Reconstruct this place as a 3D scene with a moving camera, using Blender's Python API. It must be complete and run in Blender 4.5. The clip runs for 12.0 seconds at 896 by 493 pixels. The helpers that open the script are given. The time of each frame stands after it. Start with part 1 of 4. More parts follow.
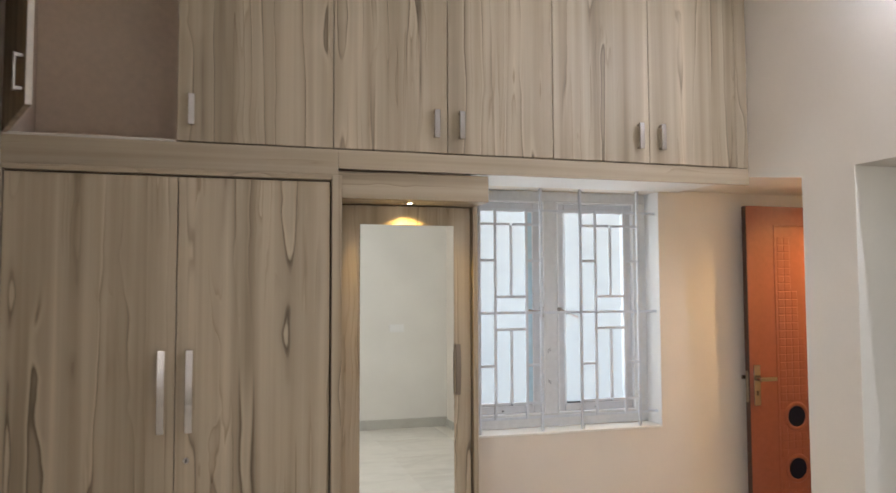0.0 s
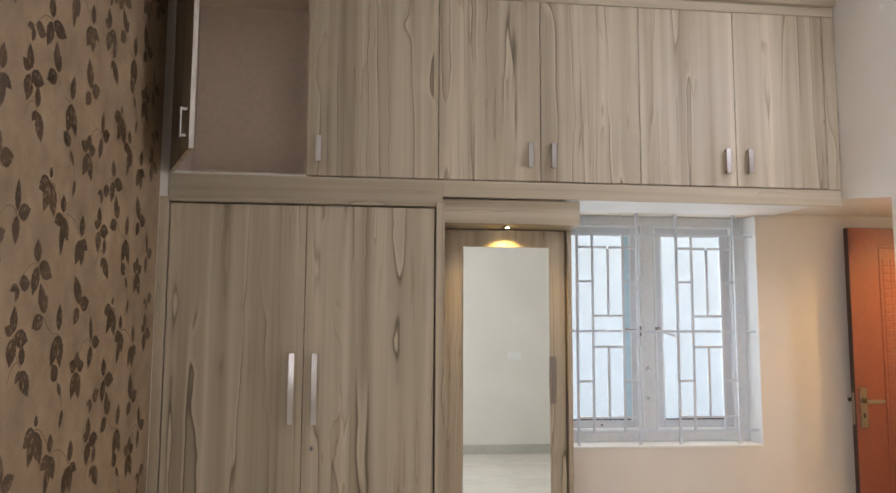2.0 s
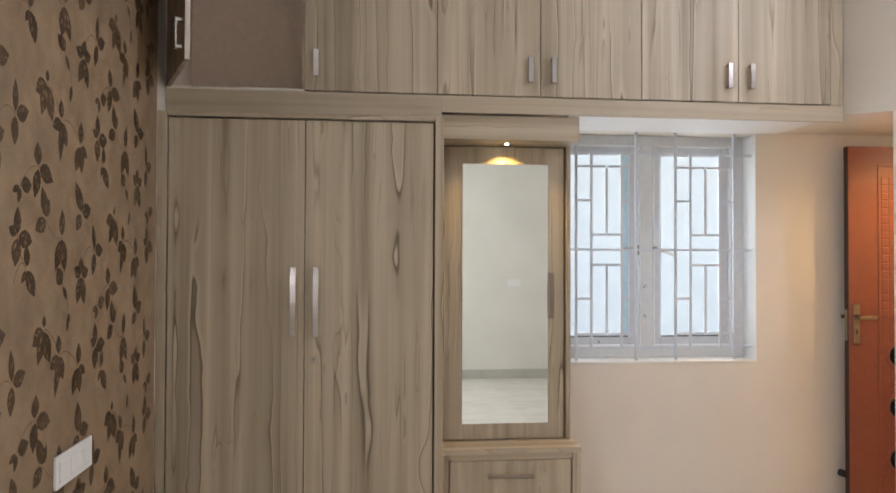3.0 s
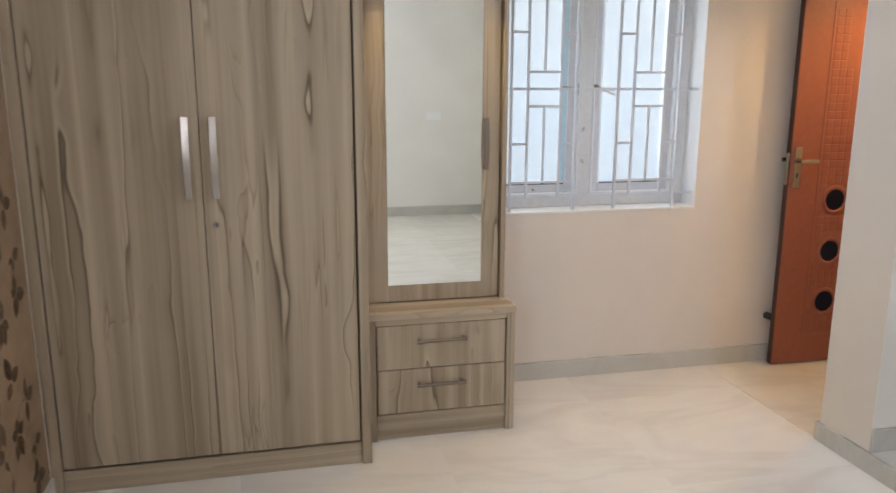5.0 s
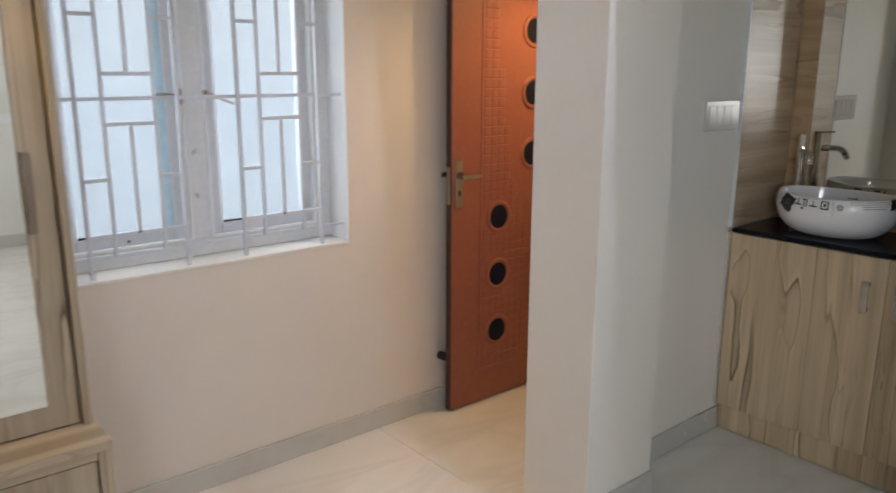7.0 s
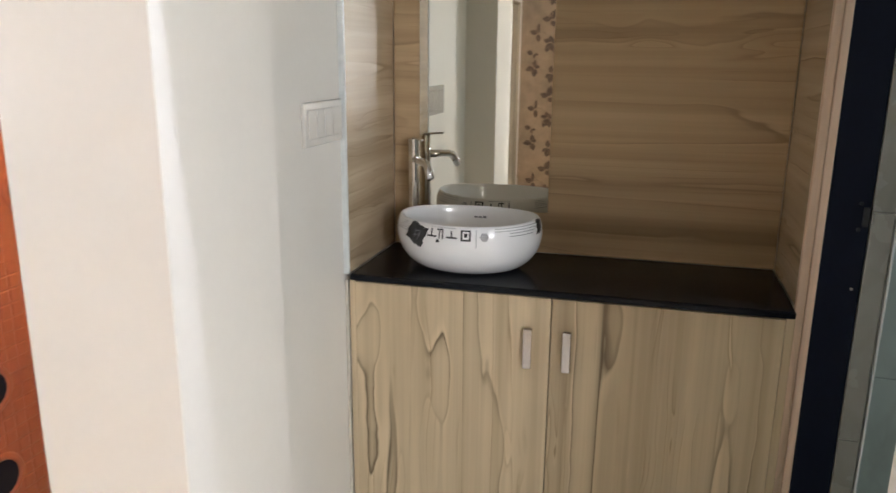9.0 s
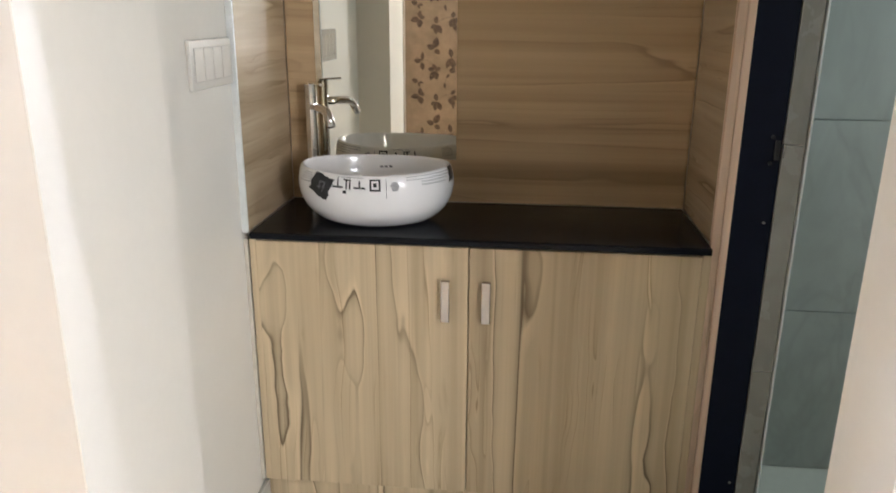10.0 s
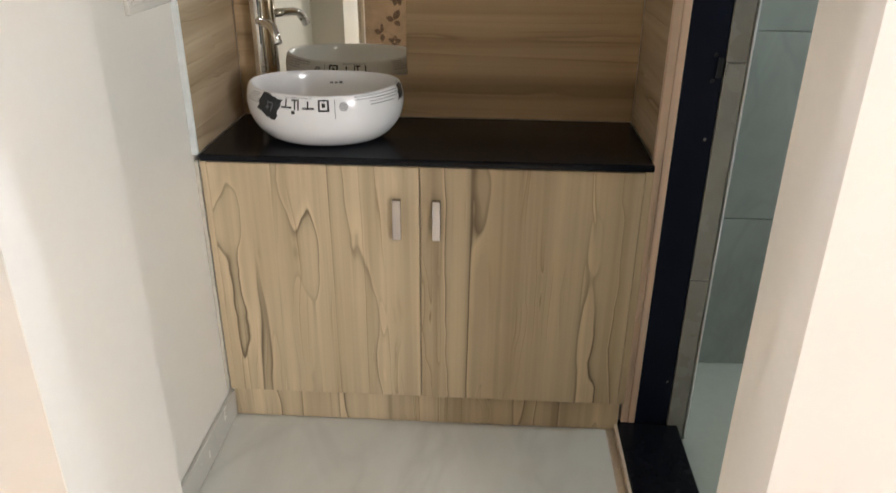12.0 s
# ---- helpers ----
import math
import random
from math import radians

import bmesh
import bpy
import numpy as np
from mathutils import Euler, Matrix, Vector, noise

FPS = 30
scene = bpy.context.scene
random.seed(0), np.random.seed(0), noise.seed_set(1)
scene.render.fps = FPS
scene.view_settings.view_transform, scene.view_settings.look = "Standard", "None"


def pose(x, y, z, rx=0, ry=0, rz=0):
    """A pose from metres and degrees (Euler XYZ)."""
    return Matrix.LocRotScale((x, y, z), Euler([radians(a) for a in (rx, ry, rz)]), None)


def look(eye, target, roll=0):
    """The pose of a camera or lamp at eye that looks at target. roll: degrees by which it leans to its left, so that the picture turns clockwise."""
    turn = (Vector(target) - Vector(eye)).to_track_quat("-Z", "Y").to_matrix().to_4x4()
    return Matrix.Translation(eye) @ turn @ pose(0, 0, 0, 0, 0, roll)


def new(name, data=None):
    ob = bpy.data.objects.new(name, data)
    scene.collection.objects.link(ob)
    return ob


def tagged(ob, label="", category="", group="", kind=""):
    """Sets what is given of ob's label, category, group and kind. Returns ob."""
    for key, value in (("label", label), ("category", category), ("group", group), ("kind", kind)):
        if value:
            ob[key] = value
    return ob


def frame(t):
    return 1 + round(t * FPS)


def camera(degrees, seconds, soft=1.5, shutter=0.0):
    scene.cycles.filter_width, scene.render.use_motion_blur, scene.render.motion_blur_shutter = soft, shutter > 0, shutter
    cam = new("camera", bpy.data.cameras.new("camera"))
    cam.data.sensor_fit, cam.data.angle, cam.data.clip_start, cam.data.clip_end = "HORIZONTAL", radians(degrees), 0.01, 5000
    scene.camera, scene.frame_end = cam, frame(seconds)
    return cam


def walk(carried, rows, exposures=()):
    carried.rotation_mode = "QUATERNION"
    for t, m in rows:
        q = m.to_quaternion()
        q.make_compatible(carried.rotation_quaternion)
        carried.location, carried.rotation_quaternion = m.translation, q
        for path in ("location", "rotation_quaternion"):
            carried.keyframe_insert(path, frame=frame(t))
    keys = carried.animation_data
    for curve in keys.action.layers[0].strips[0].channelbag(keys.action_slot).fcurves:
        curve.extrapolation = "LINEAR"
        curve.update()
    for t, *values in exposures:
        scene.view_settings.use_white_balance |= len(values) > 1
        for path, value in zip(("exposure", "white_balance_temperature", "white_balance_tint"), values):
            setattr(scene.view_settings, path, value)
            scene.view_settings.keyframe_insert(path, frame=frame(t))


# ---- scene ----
cam = camera(61.5, 12.0, 1.5, 0.35)
PATH = [
    (0, (-0.14, -0.162, 1.588), (0.413, 1.757, 1.701), -0.2),
    (0.5, (-0.104, -0.354, 1.578), (0.304, 1.597, 1.739), -0.1),
    (1, (-0.071, -0.487, 1.553), (0.231, 1.48, 1.756), 0.1),
    (1.5, (-0.067, -0.513, 1.548), (0.167, 1.461, 1.771), 0.3),
    (2, (-0.078, -0.513, 1.496), (0.14, 1.464, 1.703), 0.3),
    (2.5, (-0.08, -0.52, 1.435), (0.137, 1.463, 1.574), 0.2),
    (3, (-0.074, -0.525, 1.409), (0.145, 1.463, 1.445), 0.2),
    (3.5, (-0.068, -0.513, 1.402), (0.157, 1.471, 1.302), 0.2),
    (3.7, (-0.079, -0.488, 1.376), (0.157, 1.492, 1.221), 0.1),
    (5.3, (-0.053, -0.012, 1.5), (0.473, 1.867, 1.061), 0.1),
    (5.5, (-0.026, 0.065, 1.496), (0.572, 1.923, 1.06), -0.0),
    (6, (0.104, 0.276, 1.557), (0.89, 2.057, 1.097), 0.1),
    (6.5, (0.249, 0.504, 1.569), (1.272, 2.157, 1.098), 0.4),
    (7, (0.386, 0.766, 1.561), (1.642, 2.255, 1.106), 0.2),
    (7.5, (0.544, 0.995, 1.556), (2.009, 2.277, 1.093), 0.0),
    (7.7, (0.646, 1.067, 1.551), (2.189, 2.252, 1.087), -0.1),
    (9.3, (1.26, 1.534, 1.575), (3.159, 1.913, 1.073), 0.4),
    (9.5, (1.276, 1.558, 1.569), (3.183, 1.874, 1.058), 0.2),
    (10, (1.301, 1.566, 1.515), (3.201, 1.76, 0.922), 0.4),
    (10.5, (1.307, 1.551, 1.463), (3.169, 1.715, 0.753), 0.3),
    (11, (1.303, 1.543, 1.47), (3.113, 1.687, 0.632), 0.3),
    (11.5, (1.297, 1.539, 1.521), (3.081, 1.652, 0.623), 0.4),
    (12, (1.288, 1.516, 1.594), (3.092, 1.619, 0.737), 0.4),
]
EXPOSURES = [(0.0, -0.05, 6230, 10), (1.0, 0.03, 6090, 10), (3.7, 0.08, 6090, 10), (5.5, 0.05, 5850, 10), (6.5, -0.06, 5800, 10), (7.0, -0.13, 5850, 10), (7.7, -0.08, 5980, 10), (9.4, 1.10, 5950, 10), (10.5, 1.12, 6120, 10), (12.0, 1.05, 6180, 10)]
TUBE, PASSAGE, DOWN, SIDE, BATH_FILL, HAZE, DAY = 130.0, 27.0, 13.0, 58.0, 4.5, 1.0, 13.5
walk(cam, [(t, look(eye, target, roll)) for t, eye, target, roll in PATH], EXPOSURES)

# ---- world and lights ----
XL, XR, YB, YR, ZC = -0.92, 2.153, 3.350, -2.43, 3.097
ZP = 0.083          # raised floor of the wash alcove
ZS = 2.058           # soffit of the alcove
ZQ = 2.107           # soffit of the passage


world = bpy.data.worlds.new("world")
scene.world = world
world.use_nodes = True
wn = world.node_tree
sky = wn.nodes.new("ShaderNodeTexSky")
sky.sky_type, sky.sun_disc = "NISHITA", False
sky.sun_elevation, sky.sun_rotation = radians(40), radians(200)
wn.links.new(sky.outputs[0], wn.nodes["Background"].inputs[0])
wn.nodes["Background"].inputs[1].default_value = 0.10


def area_lamp(name, eye, target, sx, sy, watts, colour):
    data = bpy.data.lights.new(name, "AREA")
    data.shape, data.size, data.size_y = "RECTANGLE", sx, sy
    data.energy, data.color = watts, colour
    ob = new(name, data)
    ob.matrix_world = look(eye, target)
    return ob


def spot_lamp(name, eye, target, watts, colour, angle, radius):
    data = bpy.data.lights.new(name, "SPOT")
    data.energy, data.color, data.spot_size, data.spot_blend, data.shadow_soft_size = watts, colour, radians(angle), 0.6, radius
    ob = new(name, data)
    ob.matrix_world = look(eye, target)
    return ob


# passage lamp, mirror downlight, daylight in the side and back windows
spot_lamp("passage_glow", (3.02, 2.84, 2.035), (3.0, 2.86, 0.0), PASSAGE, (1.0, 0.59, 0.195), 165, 0.04)
spot_lamp("downlight_glow", (0.575, 2.90, 1.941), (0.575, 2.92, 0.0), DOWN, (1.0, 0.66, 0.20), 126, 0.012)
area_lamp("daylight_side", (XL - 0.10, -0.80, 1.63), (2.2, -0.65, 1.33), 1.15, 1.1, SIDE, (1.0, 0.98, 0.97))
area_lamp("daylight_back", (1.47, 3.62, 1.5), (1.40, 0.0, 0.9), 0.95, 1.05, DAY, (0.97, 0.97, 0.95))
# added fill for the bathroom, set at an assumed, unseen opening
area_lamp("daylight_bath", (2.95, -0.47, 2.0), (3.2, 1.0, 0.8), 0.5, 0.4, BATH_FILL, (0.86, 0.97, 1.0))



# ---- materials ----
def mat(name, rough=0.5, metal=0.0, colour=(0.8, 0.8, 0.8)):
    m = bpy.data.materials.new(name)
    m.use_nodes = True
    b = m.node_tree.nodes["Principled BSDF"]
    b.inputs["Roughness"].default_value, b.inputs["Metallic"].default_value = rough, metal
    b.inputs["Base Color"].default_value = (*colour, 1)
    return m, m.node_tree, b


def node(nt, kind, **sockets):
    n = nt.nodes.new(kind)
    for key, value in sockets.items():
        n.inputs[key.replace("_", " ")].default_value = value
    return n


def math_node(nt, op, a, b=None):
    n = nt.nodes.new("ShaderNodeMath")
    n.operation = op
    for i, v in enumerate((a, b)):
        if v is None:
            continue
        if isinstance(v, (int, float)):
            n.inputs[i].default_value = v
        else:
            nt.links.new(v, n.inputs[i])
    return n.outputs[0]


def ramp(nt, fac, stops):
    r = nt.nodes.new("ShaderNodeValToRGB")
    el = r.color_ramp.elements
    while len(el) < len(stops):
        el.new(0.5)
    for e, (p, c) in zip(el, stops):
        e.position, e.color = p, (*c, 1) if len(c) == 3 else c
    nt.links.new(fac, r.inputs[0])
    return r.outputs[0]


def mix(nt, fac, a, b, blend="MIX"):
    n = nt.nodes.new("ShaderNodeMix")
    n.data_type, n.blend_type = "RGBA", blend
    for sock, v in ((n.inputs[0], fac), (n.inputs[6], a), (n.inputs[7], b)):
        if isinstance(v, (int, float)):
            sock.default_value = v
        elif isinstance(v, tuple):
            sock.default_value = (*v, 1)
        else:
            nt.links.new(v, sock)
    return n.outputs[2]


def coords(nt, scale=(1, 1, 1), per_object=0.0, rot=(0, 0, 0)):
    tc = nt.nodes.new("ShaderNodeTexCoord")
    mp = nt.nodes.new("ShaderNodeMapping")
    mp.inputs["Scale"].default_value = scale
    mp.inputs["Rotation"].default_value = rot
    src = tc.outputs["Object"]
    if per_object:
        oi = nt.nodes.new("ShaderNodeObjectInfo")
        s = nt.nodes.new("ShaderNodeVectorMath")
        s.operation = "MULTIPLY_ADD"
        cx = nt.nodes.new("ShaderNodeCombineXYZ")
        for i, k in enumerate((1.0, 1.7, 2.3)):
            nt.links.new(math_node(nt, "MULTIPLY", oi.outputs["Random"], k * per_object), cx.inputs[i])
        a = nt.nodes.new("ShaderNodeVectorMath")
        nt.links.new(src, a.inputs[0])
        nt.links.new(cx.outputs[0], a.inputs[1])
        src = a.outputs[0]
    nt.links.new(src, mp.inputs[0])
    return mp.outputs[0]


def noise_tex(nt, vec, scale=1.0, detail=2.0, rough=0.5, dist=0.0):
    n = node(nt, "ShaderNodeTexNoise", Scale=scale, Detail=detail, Roughness=rough, Distortion=dist)
    nt.links.new(vec, n.inputs["Vector"])
    return n.outputs["Fac"]


def bump(nt, b, height, strength=0.1, distance=0.002):
    n = node(nt, "ShaderNodeBump", Strength=strength, Distance=distance)
    nt.links.new(height, n.inputs["Height"])
    nt.links.new(n.outputs[0], b.inputs["Normal"])


def wood(name, axis, pale, mid, dark, rough=0.48, lines=0.8, lean=1.0):
    """Printed laminate: broad soft bands, and a few dark wavy grain lines that are sharp on one side and fade on the other."""
    m, nt, b = mat(name, rough)

    def along(across, length):
        v = [across] * 3
        v[axis] = length
        return v

    # sideways wander of the grain, slow and quick, with local kinks
    slow = noise_tex(nt, coords(nt, along(1.8, 1.3), 6.0), 1.0, 2.0, 0.5)
    kink = noise_tex(nt, coords(nt, along(6.0, 5.5), 4.0), 1.0, 1.5, 0.5)
    where = ramp(nt, noise_tex(nt, coords(nt, along(3.5, 1.8), 2.0), 1.0, 1.0), [(0.45, (0.07,) * 3), (0.67, (0.30,) * 3)])
    bend = math_node(nt, "ADD", math_node(nt, "MULTIPLY", slow, 0.36 * lean), math_node(nt, "MULTIPLY", kink, where))
    shift = nt.nodes.new("ShaderNodeCombineXYZ")
    for k in range(3):
        nt.links.new(math_node(nt, "MULTIPLY", bend, 0.0 if k == axis else 1.0), shift.inputs[k])
    push = nt.nodes.new("ShaderNodeVectorMath")
    push.operation = "ADD"
    nt.links.new(coords(nt, along(7.5, 0.165), 9.0), push.inputs[0])
    nt.links.new(shift.outputs[0], push.inputs[1])
    field = noise_tex(nt, push.outputs[0], 1.0, 1.4, 0.45, 0.03)
    # broad soft bands
    tone = noise_tex(nt, coords(nt, along(14.0, 0.30), 9.0), 1.0, 2.0, 0.5, 0.15)
    m1, m2 = [tuple(k * p + (1 - k) * q for p, q in zip(pale, mid)) for k in (0.35, 0.7)]
    col = ramp(nt, tone, [(0.30, tuple(0.86 * k for k in mid)), (0.42, m1), (0.54, m2), (0.66, pale), (0.76, tuple(min(1.0, 1.13 * k) for k in pale))])
    # grain lines: contours of the field
    edge = tuple(0.5 * p + 0.5 * q for p, q in zip(dark, mid))
    saw = math_node(nt, "FRACT", math_node(nt, "MULTIPLY", field, 5.4))
    mark = ramp(nt, saw, [(0.0, (1.0,) * 3), (0.022, (0.80,) * 3), (0.055, (0.30,) * 3), (0.15, (0.08,) * 3), (0.30, (0.0,) * 3), (0.985, (0.0,) * 3), (1.0, (0.9,) * 3)])
    keep = ramp(nt, noise_tex(nt, coords(nt, along(6.0, 1.5), 5.0), 1.0, 2.0), [(0.38, (0.10 * lines,) * 3), (0.60, (lines,) * 3)])
    gate = mix(nt, 1.0, mark, keep, "MULTIPLY")
    glow = ramp(nt, saw, [(0.84, (0.0,) * 3), (0.965, (0.6,) * 3), (0.985, (0.0,) * 3)])
    col = mix(nt, mix(nt, 1.0, glow, keep, "MULTIPLY"), col, tuple(min(1.0, 1.22 * k) for k in pale))
    col = mix(nt, gate, col, tuple(0.75 * p + 0.25 * q for p, q in zip(dark, edge)))
    # small sharp flecks where the figure crowds together
    close = noise_tex(nt, push.outputs[0], 2.3, 1.5, 0.5, 0.08)
    hair = math_node(nt, "FRACT", math_node(nt, "MULTIPLY", close, 7.0))
    hair = ramp(nt, hair, [(0.0, (0.62, 0.58, 0.52)), (0.10, (0.90, 0.88, 0.86)), (0.35, (1.0,) * 3), (0.86, (1.0,) * 3), (0.96, (1.10,) * 3), (1.0, (0.75, 0.72, 0.68))])
    some = ramp(nt, noise_tex(nt, coords(nt, along(8.0, 1.9), 8.0), 1.0, 1.5), [(0.50, (0.0,) * 3), (0.63, (lines,) * 3)])
    col = mix(nt, some, col, mix(nt, 1.0, col, hair, "MULTIPLY"))
    b.inputs["Specular IOR Level"].default_value = 0.28
    streak = ramp(nt, noise_tex(nt, coords(nt, along(110.0, 1.6), 3.0), 1.0, 3.0, 0.6), [(0.25, (0.93,) * 3), (0.75, (1.04,) * 3)])
    bands = ramp(nt, noise_tex(nt, coords(nt, along(30.0, 0.35), 5.0), 1.0, 2.0, 0.5), [(0.30, (0.91, 0.90, 0.885)), (0.50, (1.0,) * 3), (0.70, (1.06,) * 3)])
    col = mix(nt, 1.0, col, bands, "MULTIPLY")
    nt.links.new(mix(nt, 1.0, col, streak, "MULTIPLY"), b.inputs["Base Color"])
    bump(nt, b, noise_tex(nt, coords(nt, along(90.0, 1.4)), 2.0, 2.0), 0.04, 0.001)
    return m


def paint(name, colour, rough=0.55, blotch=0.05):
    m, nt, b = mat(name, rough)
    c = coords(nt)
    lo, hi = [tuple(v * k for v in colour) for k in (1 - blotch, 1 + blotch * 0.6)]
    big = ramp(nt, noise_tex(nt, c, 1.7, 4.0, 0.55), [(0.3, lo), (0.7, hi)])
    small = ramp(nt, noise_tex(nt, c, 60.0, 2.0), [(0.3, (0.99,) * 3), (0.7, (1.005,) * 3)])
    nt.links.new(mix(nt, 1.0, big, small, "MULTIPLY"), b.inputs["Base Color"])
    bump(nt, b, noise_tex(nt, c, 190.0, 3.0), 0.015, 0.001)
    return m


def marble(name, base, vein, rough, scale=1.0, turn=0.6, jump=11.0):
    """Glazed marble-look tile with soft drifting veins, each tile cut from another part of the print."""
    m, nt, b = mat(name, rough)
    v = coords(nt, (1.5 * scale, 4.2 * scale, 2.0 * scale), jump, (0, 0, turn))
    drift = noise_tex(nt, v, 1.1, 5.0, 0.6, 1.1)
    cloud = noise_tex(nt, coords(nt, (1, 1, 1), 0.36 * jump), 2.2 * scale, 4.0, 0.5)
    line = math_node(nt, "ABSOLUTE", math_node(nt, "SUBTRACT", noise_tex(nt, v, 0.8, 3.0, 0.55, 0.9), 0.5))
    col = mix(nt, 0.5, ramp(nt, drift, [(0.32, vein), (0.60, base)]), ramp(nt, cloud, [(0.30, vein), (0.58, base)]))
    col = mix(nt, ramp(nt, line, [(0.0, (0.20,) * 3), (0.045, (0.0,) * 3)]), col, tuple(k * 0.72 for k in vein))
    nt.links.new(col, b.inputs["Base Color"])
    r = ramp(nt, noise_tex(nt, coords(nt), 9.0, 4.0), [(0.3, (rough * 0.8,) * 3), (0.7, (rough * 1.25,) * 3)])
    nt.links.new(r, b.inputs["Roughness"])
    return m


def metal_mat(name, colour, rough, brushed=True):
    m, nt, b = mat(name, rough, 1.0, colour)
    if brushed:
        n = noise_tex(nt, coords(nt, (300, 300, 12)), 1.0, 2.0)
        nt.links.new(ramp(nt, n, [(0.2, (rough * 0.92,) * 3), (0.8, (rough * 1.1,) * 3)]), b.inputs["Roughness"])
    return m


def plain(name, colour, rough=0.5, spread=0.08, metal=0.0):
    m, nt, b = mat(name, rough, metal, colour)
    n = noise_tex(nt, coords(nt), 35.0, 4.0, 0.6)
    lo, hi = [tuple(v * k for v in colour) for k in (1 - spread, 1 + spread)]
    nt.links.new(ramp(nt, n, [(0.3, lo), (0.7, hi)]), b.inputs["Base Color"])
    return m


WOOD_V = wood("laminate_upright", 2, (0.475, 0.392, 0.284), (0.325, 0.260, 0.176), (0.085, 0.060, 0.036), 0.48, 0.95)
WOOD_H = wood("laminate_lengthwise", 0, (0.475, 0.392, 0.284), (0.345, 0.276, 0.186), (0.11, 0.080, 0.050), 0.48, 0.55)
WOOD_U = wood("laminate_vanity", 2, (0.63, 0.50, 0.325), (0.47, 0.36, 0.222), (0.105, 0.068, 0.036), 0.48, 1.0)
WOOD_Y = wood("laminate_alcove", 1, (0.56, 0.405, 0.235), (0.40, 0.28, 0.15), (0.20, 0.13, 0.062), 0.36, 0.6, 0.6)
WOOD_X = wood("laminate_alcove_side", 0, (0.54, 0.42, 0.28), (0.42, 0.31, 0.19), (0.20, 0.135, 0.070), 0.27, 0.75, 0.6)
WOOD_X.node_tree.nodes["Principled BSDF"].inputs["Specular IOR Level"].default_value = 0.5
WOOD_T = wood("pale_edge_laminate", 2, (0.74, 0.545, 0.40), (0.65, 0.47, 0.335), (0.50, 0.35, 0.24), 0.45, 0.4)
PAINT = paint("cream_wall_paint", (0.72, 0.655, 0.575))
PAINT_WHITE = paint("white_wall_paint", (0.80, 0.775, 0.72), 0.5)
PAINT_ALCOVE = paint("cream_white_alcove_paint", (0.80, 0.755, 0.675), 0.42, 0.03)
CEILING = paint("white_ceiling_paint", (0.80, 0.79, 0.78), 0.7)
FLOOR = marble("floor_tile_marble", (0.84, 0.805, 0.725), (0.725, 0.67, 0.585), 0.19, 0.6, 0.6, 0.25)
# same tile as FLOOR, with the alcove's light put into a greener colour
FLOOR_P = marble("alcove_light_marble", (0.68, 0.67, 0.61), (0.56, 0.54, 0.475), 0.17, 0.7, 1.2)
SKIRT = marble("skirting_tile_marble", (0.58, 0.56, 0.505), (0.50, 0.48, 0.43), 0.22, 0.9)
GROUT = plain("grey_grout", (0.72, 0.68, 0.60), 0.4)
GREEN_GROUT = plain("green_grey_grout", (0.31, 0.335, 0.305), 0.5)
BATH_TILE = marble("green_bath_tile", (0.36, 0.385, 0.35), (0.28, 0.30, 0.27), 0.12, 1.2, 0.2)
BATH_GREY = marble("grey_bath_tile", (0.33, 0.32, 0.285), (0.26, 0.25, 0.22), 0.25, 1.2, 0.2)
BATH_FLOOR = plain("pale_bath_floor", (0.53, 0.55, 0.47), 0.3, 0.03)
GRANITE = plain("black_granite", (0.007, 0.0075, 0.010), 0.20, 0.15)
GRANITE.node_tree.nodes["Principled BSDF"].inputs["Specular IOR Level"].default_value = 0.16
BLACK = plain("black_gloss_paint", (0.003, 0.005, 0.016), 0.5, 0.1)
BLACK.node_tree.nodes["Principled BSDF"].inputs["Specular IOR Level"].default_value = 0.2
# brown for the sheets that stand in for shade inside door gaps
DARK_GAP = plain("shadow_gap_brown", (0.05, 0.036, 0.025), 0.7)
STEEL = metal_mat("brushed_steel", (0.46, 0.43, 0.41), 0.2, False)
BRONZE = metal_mat("dull_bronze_steel", (0.24, 0.20, 0.165), 0.36)
CHROME = metal_mat("chrome", (0.80, 0.79, 0.77), 0.05, False)
PLASTIC = plain("white_switch_plastic", (0.88, 0.875, 0.86), 0.2, 0.02)
UPVC = plain("stained_white_frame", (0.63, 0.635, 0.64), 0.4, 0.06)
RIM_WHITE = plain("white_sash_rim", (0.80, 0.81, 0.82), 0.35, 0.03)
DOOR_METAL = metal_mat("satin_brass_nickel", (0.42, 0.37, 0.31), 0.2)
CREAM_PLASTIC = plain("cream_switch_plastic", (0.66, 0.63, 0.575), 0.16, 0.02)
UPVC_SASH = plain("grey_white_upvc_sash", (0.56, 0.57, 0.60), 0.35, 0.05)
GRILLE = plain("white_grille_paint", (0.60, 0.63, 0.68), 0.42, 0.05)
REFLECTION_BLUE = plain("pale_blue_reflection", (0.52, 0.70, 0.80), 0.3, 0.08)
GREY_INSIDE = plain("taupe_cabinet_liner", (0.62, 0.50, 0.40), 0.6, 0.05)
CERAMIC = plain("white_glazed_ceramic", (0.84, 0.83, 0.82), 0.06, 0.01)
INK = plain("black_label_ink", (0.02, 0.02, 0.02), 0.5)
TAPE = plain("black_plastic_tape", (0.018, 0.018, 0.02), 0.3, 0.5)
GREY_INK = plain("grey_label_ink", (0.16, 0.16, 0.17), 0.5)
RUBBER = plain("black_rubber", (0.02, 0.02, 0.02), 0.7)
CREAM_EDGE = plain("cream_stone_edge", (0.60, 0.50, 0.38), 0.4)
EDGE_BAND = plain("pale_edge_band", (0.62, 0.57, 0.49), 0.4)
EDGE_TRIM = plain("white_edge_trim", (0.70, 0.72, 0.70), 0.35)
